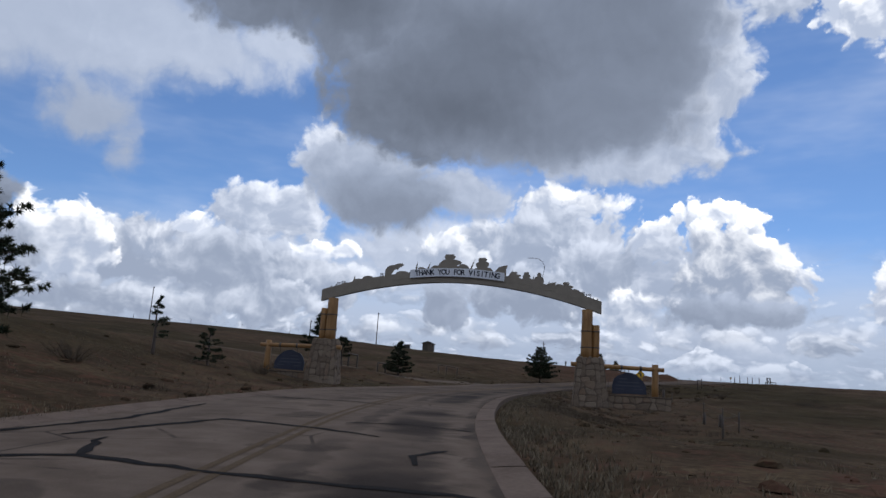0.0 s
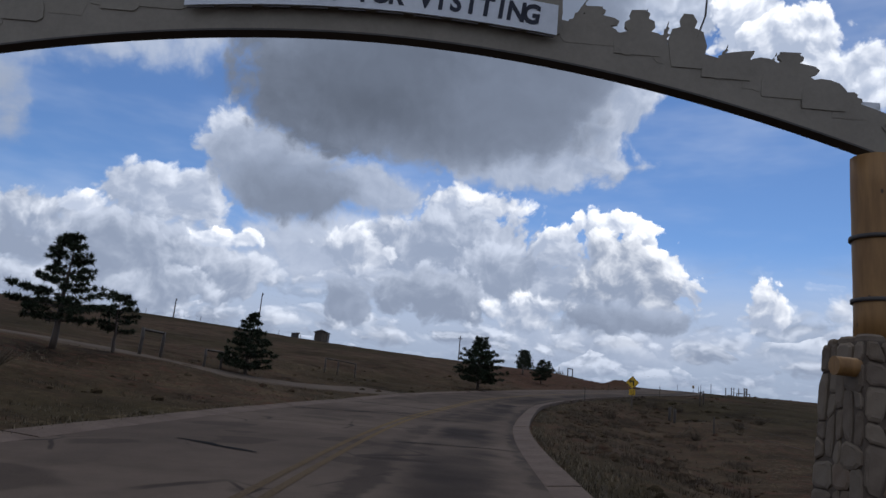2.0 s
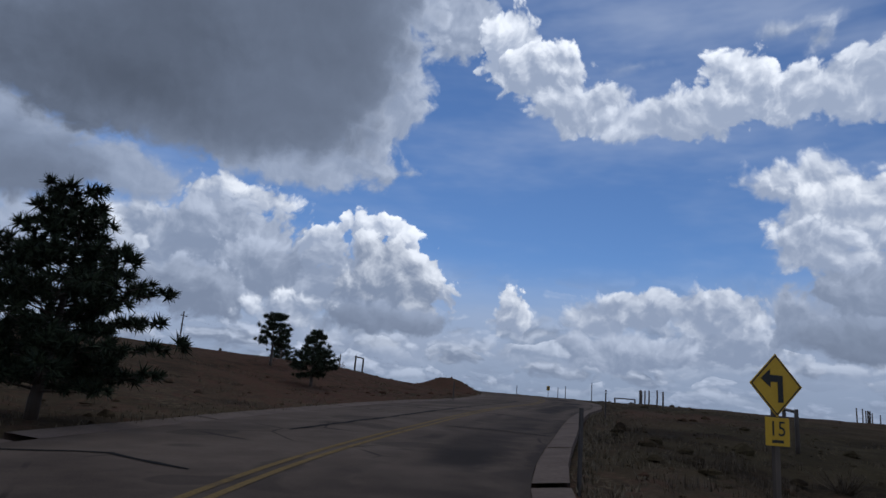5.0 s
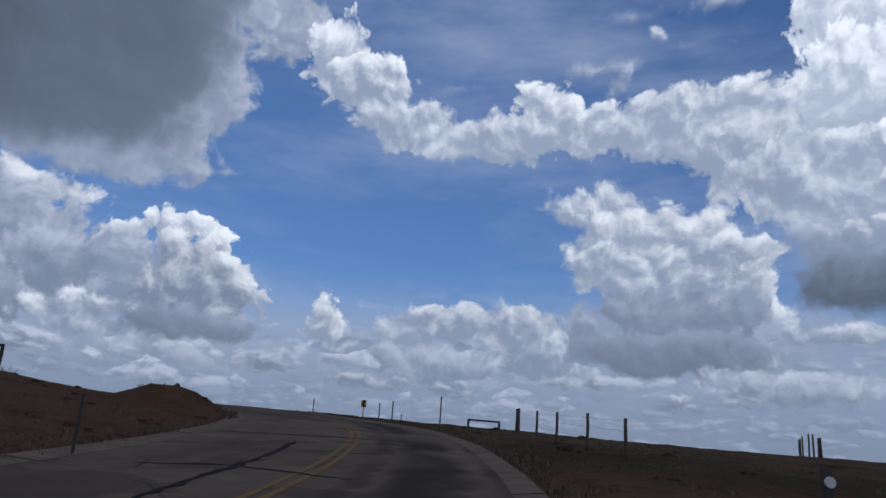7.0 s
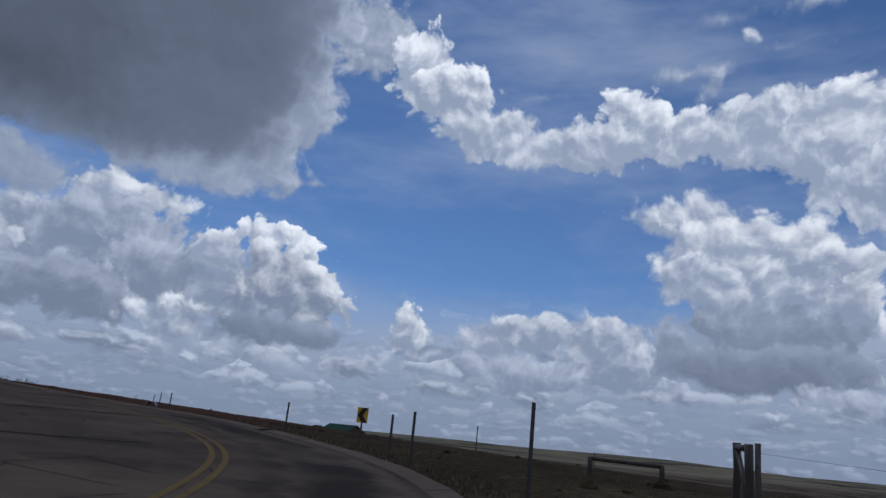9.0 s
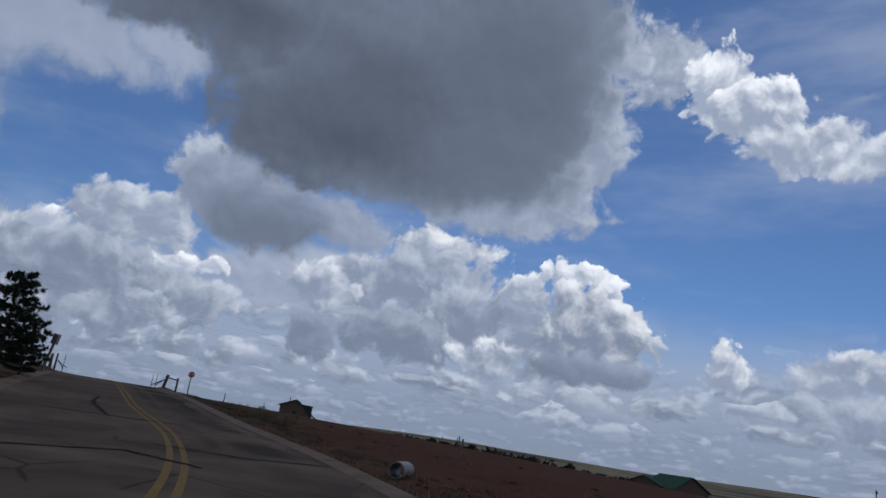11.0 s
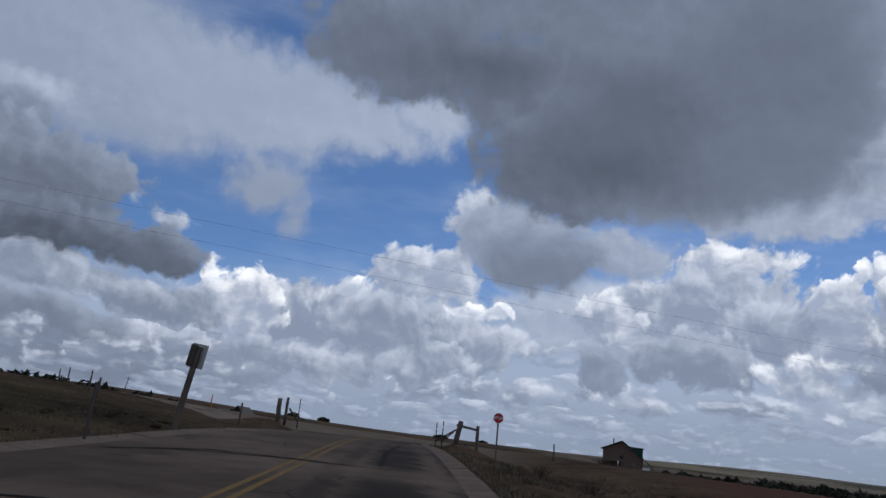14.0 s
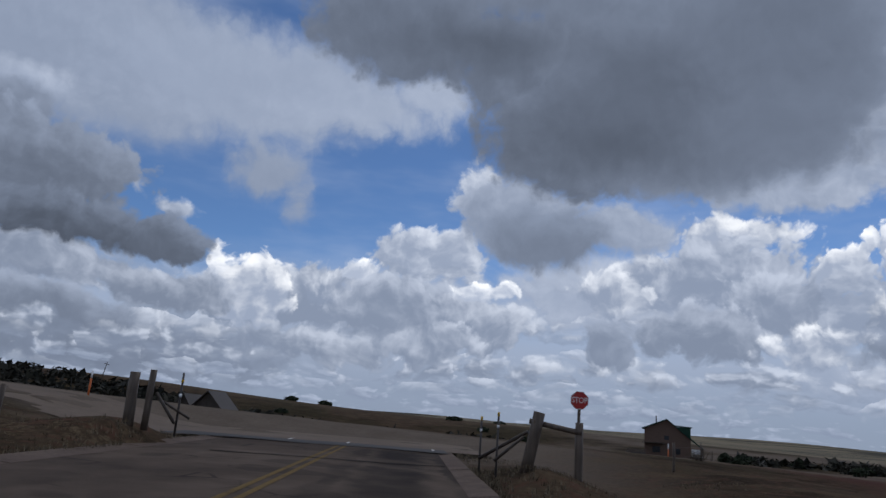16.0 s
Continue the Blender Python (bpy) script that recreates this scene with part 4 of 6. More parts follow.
def dirt_lane():
    """A short dirt lane that joins the road from the south-west behind the pier."""
    verts, faces = [], []
    path = spline([(4.2, 80.5, 0), (0.6, 76.6, 0), (-3.4, 73.4, 0), (-8.0, 70.6, 0), (-14.0, 67.6, 0), (-24.0, 64.0, 0)], 0.5)
    n, k = len(path), 7
    tang = np.gradient(path[:, :2], axis=0)
    tang /= np.linalg.norm(tang, axis=1, keepdims=True)
    for i in range(n):
        half = 1.7 + 1.8 * max(0.0, 1 - i / 14)
        for j in range(k):
            o = half * (2 * j / (k - 1) - 1)
            x, y = path[i, 0] - tang[i, 1] * o, path[i, 1] + tang[i, 0] * o
            verts.append((x, y, height(x, y) + 0.05 - 0.16 * (abs(2 * j / (k - 1) - 1) > 0.99)))
    for i in range(n - 1):
        for j in range(k - 1):
            a = i * k + j
            faces.append((a, a + 1, a + k + 1, a + k))
    return tagged(mesh_of("dirt_lane", verts, faces, DIRT), "pale dirt lane joining the road beside a bank", "lane", kind="structure")


dirt_lane()


# ---------------------------------------------------------------- the entrance arch
def under(u):
    return 6.70 - 1.16 * abs(u / 7.55) ** 1.9


def arc_band(low, high, base, top, back, front, n=44):
    """A band that follows the arch between two lines above its soffit."""
    us = [low + (high - low) * k / n for k in range(n + 1)]
    bm = bmesh.new()
    rows = [[bm.verts.new((u, y, under(u) + h)) for u in us] for y, h in ((front, base), (front, top), (back, top), (back, base))]
    for a in range(4):
        one, two = rows[a], rows[(a + 1) % 4]
        for k in range(n):
            bm.faces.new((one[k], one[k + 1], two[k + 1], two[k]))
    for k in (0, n):
        bm.faces.new([r[k] for r in rows])
    return bm


ROCK_SHAPES = {      # half outlines, to the left and to the right, in shares of the width and the height
    "dome": ([(-0.5, 0.0), (-0.5, 0.45), (-0.42, 0.75), (-0.26, 0.93), (-0.08, 1.0)], [(0.12, 0.98), (0.30, 0.88), (0.43, 0.68), (0.5, 0.4), (0.5, 0.0)]),
    "capped": ([(-0.5, 0.0), (-0.49, 0.30), (-0.40, 0.55), (-0.26, 0.70), (-0.15, 0.76), (-0.21, 0.82), (-0.21, 0.91), (-0.15, 0.95), (-0.18, 0.98)], [(0.17, 1.0), (0.15, 0.95), (0.22, 0.90), (0.21, 0.82), (0.14, 0.76), (0.40, 0.70), (0.47, 0.62), (0.43, 0.52), (0.30, 0.47), (0.42, 0.36), (0.5, 0.18), (0.5, 0.0)]),
    "stack": ([(-0.5, 0.0), (-0.5, 0.28), (-0.36, 0.42), (-0.22, 0.46), (-0.30, 0.55), (-0.30, 0.68), (-0.18, 0.76), (-0.20, 0.86), (-0.17, 0.97)], [(0.10, 1.0), (0.20, 0.92), (0.17, 0.80), (0.30, 0.74), (0.31, 0.60), (0.22, 0.50), (0.40, 0.46), (0.50, 0.36), (0.46, 0.16), (0.40, 0.0)]),
    "ledge": ([(-0.5, 0.0), (-0.46, 0.25), (-0.30, 0.40), (-0.18, 0.62), (-0.02, 0.84)], [(0.30, 0.96), (0.50, 1.0), (0.48, 0.86), (0.42, 0.70), (0.44, 0.35), (0.40, 0.0)]),
}


def hoodoo(u, w, h, kind, rnd):
    """A rock outline of one of the shapes, foot on the beam."""
    left, right = ROCK_SHAPES[kind]
    foot, top = under(u) + 0.40, under(u) + 0.46
    ring = [(u - w / 2, foot)] + [(u + w * x * rnd.uniform(0.97, 1.03), top + h * z) for x, z in left + right] + [(u + w / 2 * 0.8, foot)]
    return ring[::-1]


def sprig(u, h, lean):
    foot = under(u) + 0.45
    pts_l, pts_r = [], []
    for k in range(6):
        t = k / 5
        w = 0.17 * (1 - t) + 0.01
        x = u + lean * t * h
        z = foot + h * t
        pts_l += [(x - w, z + 0.06), (x - w * 0.35, z + 0.08)]
        pts_r += [(x + w, z + 0.09), (x + w * 0.35, z + 0.11)]
    return [(u - 0.05, foot - 0.1)] + pts_l + [(u + lean * h * 1.05, foot + h * 1.15)] + pts_r[::-1] + [(u + 0.05, foot - 0.1)]


def stone_faces(parent, corners, across, up, rnd, out=0.05, joint=0.014):
    """Field stones set in a wall face given by its four corners (low left, low right, high right, high left), seen from outside."""
    a, b, c, d = (Vector(p) for p in corners)
    normal = (b - a).cross(d - a).normalized()
    at = lambda s, t: (a + (b - a) * s) * (1 - t) + (d + (c - d) * s) * t
    grid = {}
    for i in range(across + 1):
        for j in range(up + 1):
            js = 0 if i in (0, across) else rnd.uniform(-0.30, 0.30)
            jt = 0 if j in (0, up) else rnd.uniform(-0.32, 0.32)
            grid[i, j] = ((i + js) / across, (j + jt) / up)
    done = set()
    for j in range(up):
        for i in range(across):
            if (i, j) in done:
                continue
            wide = 2 if i + 1 < across and (i + 1, j) not in done and rnd.random() < 0.28 else 1
            tall = 2 if wide == 1 and j + 1 < up and rnd.random() < 0.25 and (i, j + 1) not in done else 1
            for k in range(wide):
                for l in range(tall):
                    done.add((i + k, j + l))
            q = [Vector(grid[p] + (0,)) for p in ((i, j), (i + wide, j), (i + wide, j + tall), (i, j + tall))]
            pts = [at(p.x, p.y) for p in q]
            mid = sum(pts, Vector()) / 4
            # an eight-sided outline with cut corners
            ring = []
            for k in range(4):
                p, n = pts[k], pts[(k + 1) % 4]
                for t in (rnd.uniform(0.12, 0.26), rnd.uniform(0.74, 0.88)):
                    e = p + (n - p) * t
                    ring.append(e + (mid - e).normalized() * joint)
            bulge = out * rnd.uniform(0.55, 1.25)
            bm = bmesh.new()
            low = [bm.verts.new(p - mid - normal * 0.03) for p in ring]
            rim = [bm.verts.new((p - mid) * 0.98 + normal * bulge * 0.62) for p in ring]
            face = [bm.verts.new((p - mid) * rnd.uniform(0.70, 0.80) + normal * bulge * rnd.uniform(0.85, 1.1)) for p in ring]
            for one, two in ((low, rim), (rim, face)):
                for k in range(8):
                    bm.faces.new((one[k], one[(k + 1) % 8], two[(k + 1) % 8], two[k]))
            bm.faces.new(face)
            ob = part("stone", bm, STONE, parent)
            ob.matrix_local = Matrix.Translation(mid)


def build_arch():
    arch = thing("entrance_arch", "taupe steel entrance arch on log pillars and stone piers", "arch", 0.715, 43.30, 0.0, -8)
    rnd = random.Random(7)
    beam = part("beam", arc_band(-8.72, 8.76, 0.0, 0.72, 0.10, -0.10), STEEL_ARCH, arch)
    part("soffit", arc_band(-8.70, 8.74, -0.035, -0.004, 0.125, -0.125), STEEL_DARK, beam, "dark lower flange of the beam")
    # cut-out scenery along the beam, plates set a little before and behind one another
    rocks = [(-7.05, 0.9, 0.26, "dome"), (-6.35, 0.8, 0.36, "dome"), (-5.75, 0.85, 0.42, "dome"), (-4.95, 0.6, 0.30, "ledge"), (-3.55, 0.95, 0.40, "dome"), (-4.15, 0.6, 0.24, "dome"),
             (-3.05, 0.7, 0.40, "ledge"), (-1.45, 0.8, 0.62, "dome"), (-0.62, 1.60, 1.32, "capped"), (0.25, 0.85, 0.72, "dome"), (1.45, 1.35, 1.22, "stack"), (2.50, 1.05, 0.88, "ledge"), (3.45, 0.9, 0.62, "capped"),
             (4.2, 0.8, 0.74, "stack"), (5.62, 0.85, 0.46, "ledge"), (6.2, 0.7, 0.50, "dome"), (6.62, 0.95, 0.74, "capped"), (7.15, 0.75, 0.46, "dome"), (7.55, 0.6, 0.40, "stack")]
    for n, (u, w, h, kind) in enumerate(rocks):
        y = -0.106 - 0.007 * (n % 3)
        part("rock_cutout", plate(hoodoo(u, w, h, kind, rnd), y + 0.05, y), STEEL_ARCH, arch)
    for n, (u, h, lean) in enumerate([(-8.45, 0.22, 0.3), (-8.2, 0.30, 0.2), (-7.9, 0.34, 0.3), (-6.7, 0.55, 0.1), (-2.75, 0.85, 0.1), (-2.1, 0.78, 0.35), (-1.32, 1.0, 0.3), (0.62, 0.98, 0.35),
                                      (3.05, 0.60, 0.5), (4.0, 0.62, 0.5), (4.55, 0.55, 0.2), (5.45, 0.40, 0.4), (6.1, 0.48, 0.6), (8.2, 0.22, 0.3), (8.42, 0.30, 0.4), (8.6, 0.2, 0.3)]):
        part("sprig_cutout", plate(sprig(u, h, lean), -0.09, -0.105 - 0.012 * (n % 2)), STEEL_ARCH, arch)
    # a leaping trout
    fish = [(-4.62, 0.40), (-4.72, 0.62), (-4.70, 0.92), (-4.56, 1.12), (-4.34, 1.22), (-4.08, 1.27), (-3.86, 1.36), (-3.62, 1.36), (-3.50, 1.28), (-3.62, 1.17), (-3.82, 1.06), (-3.90, 0.92), (-3.98, 0.99), (-4.12, 0.90), (-4.24, 0.72), (-4.30, 0.50), (-4.18, 0.36)]
    part("fish_cutout", plate([(u, under(-4.3) + 0.1 + z) for u, z in fish], -0.09, -0.11), STEEL_ARCH, arch)
    # a grazing animal, kept to a plain hump
    hump = [(-2.65, 0.45), (-2.7, 0.75), (-2.55, 1.0), (-2.3, 0.98), (-2.05, 0.86), (-1.98, 0.62), (-2.0, 0.45)]
    part("hump_cutout", plate([(u, under(u) + 0.02 + z) for u, z in hump], -0.09, -0.113), STEEL_ARCH, arch)
    # a plain upright shape with a fishing rod
    figure = [(4.72, 0.4), (4.66, 0.85), (4.72, 1.05), (4.86, 1.10), (4.84, 1.22), (4.90, 1.34), (5.05, 1.34), (5.12, 1.22), (5.08, 1.10), (5.22, 1.04), (5.28, 0.8), (5.2, 0.4)]
    part("upright_cutout", plate([(u, under(5.0) + z) for u, z in figure], -0.09, -0.116), STEEL_ARCH, arch)
    bm = bmesh.new()
    line = [(5.12, 0.95), (5.25, 1.35), (5.28, 1.75), (5.15, 2.05), (4.90, 2.22), (4.55, 2.27), (4.25, 2.24)]
    for (u0, z0), (u1, z1) in zip(line, line[1:]):
        add_rod(bm, (u0, -0.1, under(5.0) + z0 - 0.02), (u1, -0.1, under(5.0) + z1 - 0.02), 0.018, 0.014, 5)
    part("fishing_rod", bm, STEEL_DARK, arch, "thin bent rod of dark wire")
    # backs of pale letters that face the other way
    for u, wide in ((-7.72, 0.24), (-7.42, 0.26), (-4.95, 0.20), (7.62, 0.30), (7.98, 0.34)):
        h = under(u) + 0.38
        bm = bmesh.new()
        add_box(bm, (u - wide / 2, 0.11, h), (u - wide / 2 + 0.07, 0.14, h + 0.55))
        add_box(bm, (u + wide / 2 - 0.07, 0.11, h), (u + wide / 2, 0.14, h + 0.50))
        add_box(bm, (u - wide / 2, 0.11, h + 0.46), (u + wide / 2, 0.14, h + 0.57))
        part("letter_back", bm, STEEL_PALE, arch, "pale back of a cut-out letter")
    # banner
    banner = part("banner", arc_band(-3.06, 2.86, 0.34, 0.86, -0.235, -0.26, 24), BANNER, arch, "white banner strip with dark letters")
    text = "THANK YOU FOR VISITING"
    for k, ch in enumerate(text):
        if ch == " ":
            continue
        u = -2.62 + 5.06 * k / (len(text) - 1)
        tilt = -math.degrees(math.atan2(under(u + 0.1) - under(u - 0.1), 0.2))
        words("letter", ch, 0.46, INK, banner, pose(u, -0.265, under(u) + 0.60, 90, tilt, 0) @ Matrix.Diagonal((0.86, 1.0, 1.0, 1.0)), extrude=0.003, weight=0.016)
    for k in range(10):
        u = -2.8 + 5.4 * k / 9
        part("underscore", arc_band(u - 0.21, u + 0.21, 0.30, 0.325, -0.225, -0.245, 3), STEEL_DARK, banner)
    return arch


def build_pier(side):
    """Stone pier with its logs, low wall, hanging board and end post; side -1 or 1 along the arch."""
    west = side < 0
    pier = thing("stone_pier", "battered pier of mixed field stone with a low wall", "stone pier", 0.715, 43.30, 0.0, -8, "piers of the arch")
    rnd = random.Random(20 + side)
    foot, top = (-0.35, 2.45) if not west else (-0.15, 2.70)
    lo, hi = (7.18, 9.22), (7.40, 8.86)      # along the arch at foot and top
    X = lambda u: u * side
    d0, d1 = 0.68, 0.52
    core = bmesh.new()
    pts = [(X(lo[0]), -d0, foot), (X(lo[1]), -d0, foot), (X(lo[1]), d0, foot), (X(lo[0]), d0, foot), (X(hi[0]), -d1, top), (X(hi[1]), -d1, top), (X(hi[1]), d1, top), (X(hi[0]), d1, top)]
    v = [core.verts.new(p) for p in pts]
    for f in ((0, 3, 2, 1), (4, 5, 6, 7), (0, 1, 5, 4), (1, 2, 6, 5), (2, 3, 7, 6), (3, 0, 4, 7)):
        core.faces.new([v[k] for k in f])
    part("core", core, MORTAR, pier, "mortar core")
    inner, outer = (0, 1) if side > 0 else (1, 0)
    front = (pts[inner], pts[outer], pts[outer + 4], pts[inner + 4])
    stone_faces(pier, front, 6, 8, rnd)
    if side > 0:
        stone_faces(pier, (pts[3], pts[0], pts[4], pts[7]), 5, 8, rnd)
        stone_faces(pier, (pts[1], pts[2], pts[6], pts[5]), 4, 6, rnd)
    else:
        stone_faces(pier, (pts[0], pts[3], pts[7], pts[4]), 5, 8, rnd)
        stone_faces(pier, (pts[2], pts[1], pts[5], pts[6]), 4, 6, rnd)
    # rough cap
    a, b = sorted((X(hi[0]), X(hi[1])))
    stone_faces(pier, ((a, -d1, top), (b, -d1, top), (b, d1, top), (a, d1, top)), 5, 4, rnd, 0.09)
    # low wall
    a, b = sorted((X(9.2), X(12.75)))
    wall = part("low_wall", box((a, -0.36, foot), (b, 0.36, foot + 0.72)), MORTAR, pier)
    stone_faces(wall, ((a, -0.36, foot), (b, -0.36, foot), (b, -0.36, foot + 0.72), (a, -0.36, foot + 0.72)), 9, 2, rnd)
    part("coping", box((a - 0.03, -0.43, foot + 0.725), (b + 0.05, 0.43, foot + 0.80), 0.015), MORTAR, wall)
    # logs
    log = part("main_log", rod((X(7.93), 0, top - 0.05), (X(7.93), 0, under(7.93) - 0.07), 0.35, 0.32, 18, 6, 0.012, 3), LOG, pier, "thick honey-coloured varnished log")
    second = part("short_log", rod((X(8.46), 0.05, top - 0.05), (X(8.46), 0.05, top + 2.0), 0.225, 0.215, 16, 4, 0.01, 4), LOG, pier, "thinner varnished log strapped beside the main one")
    for z in (top + 0.62, top + 1.58):
        part("strap", rod((X(7.93), 0, z), (X(7.93), 0, z + 0.06), 0.372, 0.372, 18), STEEL_DARK, log)
        part("strap", rod((X(8.46), 0.05, z), (X(8.46), 0.05, z + 0.06), 0.243, 0.243, 16), STEEL_DARK, second)
    part("cross_log", rod((X(7.02), -0.40, foot + 2.42), (X(12.40), -0.02, foot + 2.36), 0.135, 0.125, 12, 5, 0.012, 5), LOG, pier, "horizontal varnished log rail")
    part("end_post", rod((X(11.9), 0, foot + 0.7), (X(11.9), 0, foot + 2.66), 0.20, 0.185, 14, 3, 0.01, 6), LOG, pier)
    # hanging board with a rock-like outline
    shape = [(9.46, 0.86), (9.44, 1.35), (9.55, 1.72), (9.75, 1.92), (10.05, 2.02), (10.27, 2.13), (10.6, 2.10), (10.95, 1.92), (11.22, 1.66), (11.38, 1.35), (11.42, 0.90)]
    outline = [(X(u), foot + z) for u, z in shape]
    board = part("board", plate(outline, 0.05, -0.05), NAVY, pier, "dark slate-blue board with faded lettering")
    for u, z, w, h in ((10.1, 1.72, 0.5, 0.05), (10.4, 1.52, 1.2, 0.06), (10.35, 1.32, 1.4, 0.07), (9.9, 1.12, 0.45, 0.05), (10.95, 1.14, 0.5, 0.05)):
        part("line_of_lettering", box((X(u) - w / 2, -0.054, foot + z), (X(u) + w / 2, -0.0505, foot + z + h)), FAINT, board)
    for u in (9.95, 11.05):
        part("chain", rod((X(u), -0.05, foot + 1.9), (X(u), -0.12, foot + 2.36), 0.022, 0.022, 6), STEEL_DARK, pier)
        part("chain_band", rod((X(u) - 0.05, -0.22, foot + 2.385), (X(u) + 0.05, -0.21, foot + 2.385), 0.15, 0.15, 12), STEEL_DARK, pier)
    return pier


build_arch()
build_pier(1)
build_pier(-1)


def notice_board():
    n = thing("notice_sign", "small white notice on a brown wooden post", "sign", -7.2, 44.3, turn=-4)
    part("post", box((-0.05, 0.0, -0.3), (0.05, 0.08, 1.25), 0.008), DARK_WOOD, n)
    p = part("panel", box((0.02, -0.03, 0.82), (0.42, -0.01, 1.18), 0.004), SIGN_WHITE, n)
    for k in range(4):
        part("line_of_lettering", box((0.07, -0.034, 0.88 + 0.07 * k), (0.37, -0.0305, 0.91 + 0.07 * k)), SIGN_BLACK, p)


notice_board()


# ---------------------------------------------------------------- trees and plants
def pine(x, y, tall, wide, label, seed, clear=0.12, whorls=11, limbs=6, full=1.0, blade=0.17, turn=0.0, taper=0.85):
    """A young ponderosa: tapered trunk, whorls of upswept limbs, needles in tufts at their ends."""
    rnd = random.Random(seed)
    tree = thing("pine_tree", label, "tree", x, y, turn=turn, group="roadside pines")
    part("trunk", rod((0, 0, -0.25), (rnd.uniform(-0.05, 0.05) * tall, 0, tall * 0.93), 0.028 * tall + 0.02, 0.012, 9, 7, 0.03, seed), BARK, tree)
    wood, leaf = bmesh.new(), bmesh.new()

    def tuft(at, way, size, count):
        for _ in range(count):
            d = (way * 0.55 + Vector((rnd.gauss(0, 1), rnd.gauss(0, 1), rnd.gauss(0.15, 1))).normalized()).normalized()
            side = d.cross(Vector((rnd.gauss(0, 1), rnd.gauss(0, 1), rnd.gauss(0, 1)))).normalized() * size * rnd.uniform(0.07, 0.13)
            a, b, c = (leaf.verts.new(p) for p in (at - side, at + side, at + d * size * rnd.uniform(0.7, 1.2)))
            leaf.faces.new((a, b, c))

    for k in range(whorls):
        t = clear + (1 - clear) * (k + 0.5) / whorls
        reach = wide / 2 * min(1.0, (0.06 + 1.12 * (1 - t) / (1 - clear)) ** taper) * rnd.uniform(0.82, 1.12)
        reach *= 0.75 + 0.25 * min(1, (t - clear) / 0.14)
        for j in range(limbs):
            if rnd.random() > 0.93 * full + 0.07:
                continue
            q = 2 * math.pi * (j + rnd.uniform(-0.35, 0.35)) / limbs + k * 1.1
            r = reach * rnd.uniform(0.62, 1.12)
            z0 = tall * (t + rnd.uniform(-0.03, 0.03))
            rise = r * rnd.uniform(0.05, 0.45) * (0.35 + t)
            a, tip = Vector((0, 0, z0)), Vector((math.cos(q) * r, math.sin(q) * r, z0 + rise))
            add_rod(wood, a, tip, 0.006 * tall * (1.1 - t) + 0.006, 0.006, 5)
            # twigs fan out flat from the limb and each ends in a round brush of needles
            n = max(2, int(r / (blade * 1.15)))
            for i in range(n):
                f = 0.22 + 0.78 * (i + 0.7) / n
                base = a + (tip - a) * min(f, 1.0)
                for side in (-1, 1) if f < 0.93 else (-0.5, 0, 0.5):
                    q2 = q + side * rnd.uniform(0.5, 1.0)
                    twig = Vector((math.cos(q2), math.sin(q2), rnd.uniform(0.05, 0.45))) * r * rnd.uniform(0.10, 0.26)
                    add_rod(wood, base, base + twig, 0.006, 0.004, 3)
                    tuft(base + twig, (twig.normalized() + Vector((0, 0, 0.3))).normalized(), blade * rnd.uniform(0.75, 1.15), 42)
    for i in range(5):
        tuft(Vector((0, 0, tall * (0.90 + 0.02 * i))), Vector((0, 0, 1)), blade * 1.1, 20)
    part("branchwork", wood, BARK, tree)
    part("crown", leaf, NEEDLES, tree)
    return tree


def shrub(x, y, tall, wide, label, seed, material=None, stems=60):
    rnd = random.Random(seed)
    bush = thing("shrub", label, "shrub", x, y, group="dry shrubs")
    bm = bmesh.new()
    for _ in range(stems):
        q, r = rnd.uniform(0, 2 * math.pi), wide / 2 * math.sqrt(rnd.random())
        foot = Vector((math.cos(q) * r * 0.3, math.sin(q) * r * 0.3, -0.05))
        tip = Vector((math.cos(q) * r, math.sin(q) * r, tall * rnd.uniform(0.55, 1.0)))
        tip += Vector((rnd.gauss(0, 0.16), rnd.gauss(0, 0.16), 0)) * wide
        add_rod(bm, foot, tip, 0.009, 0.003, 3)
        for _ in range(8):
            f = rnd.uniform(0.2, 1.0)
            a = foot + (tip - foot) * f
            b = a + Vector((rnd.gauss(0, 1), rnd.gauss(0, 1), rnd.gauss(0.8, 0.7))).normalized() * tall * rnd.uniform(0.12, 0.30)
            add_rod(bm, a, b, 0.006, 0.002, 3)
    part("twig_tangle", bm, material or TWIGS, bush)
    return bush


pine(-4.5, 74.5, 3.5, 3.1, "dense dark green pine on the dry slope", 1, 0.05, 11, 7, 1.0, 0.20)
pine(13.5, 97.6, 4.5, 4.2, "broad dense dark green pine beside the road", 2, 0.10, 13, 8, 1.0, 0.25, taper=0.62)
pine(24.7, 124.4, 3.1, 2.5, "open-crowned pine with two bare lower trunks", 3, 0.34, 7, 7, 0.9, 0.24, taper=0.6)
pine(25.1, 117.0, 2.8, 2.3, "small ragged dark pine on a thin trunk", 4, 0.13, 9, 7, 0.9, 0.22, taper=0.7)
pine(40.2, 164.5, 2.9, 2.6, "small pine on top of the bank", 5, 0.08, 8, 6, 0.9, 0.24)
pine(-10.9, 63.6, 4.7, 3.5, "open-branched young pine behind the stone pier", 6, 0.18, 10, 6, 0.95, 0.23, taper=0.65)
pine(-9.4, 66.5, 2.6, 2.0, "small open pine next to the taller one", 14, 0.28, 6, 6, 0.9, 0.22, taper=0.6)
pine(-13.55, 19.0, 5.2, 3.9, "tall dark pine at the edge of the west verge", 7, 0.10, 12, 8, 1.0, 0.20, taper=0.6)
pine(-14.0, 34.3, 2.9, 1.5, "thin leaning young pine on the west slope", 8, 0.25, 8, 4, 0.6, 0.13)
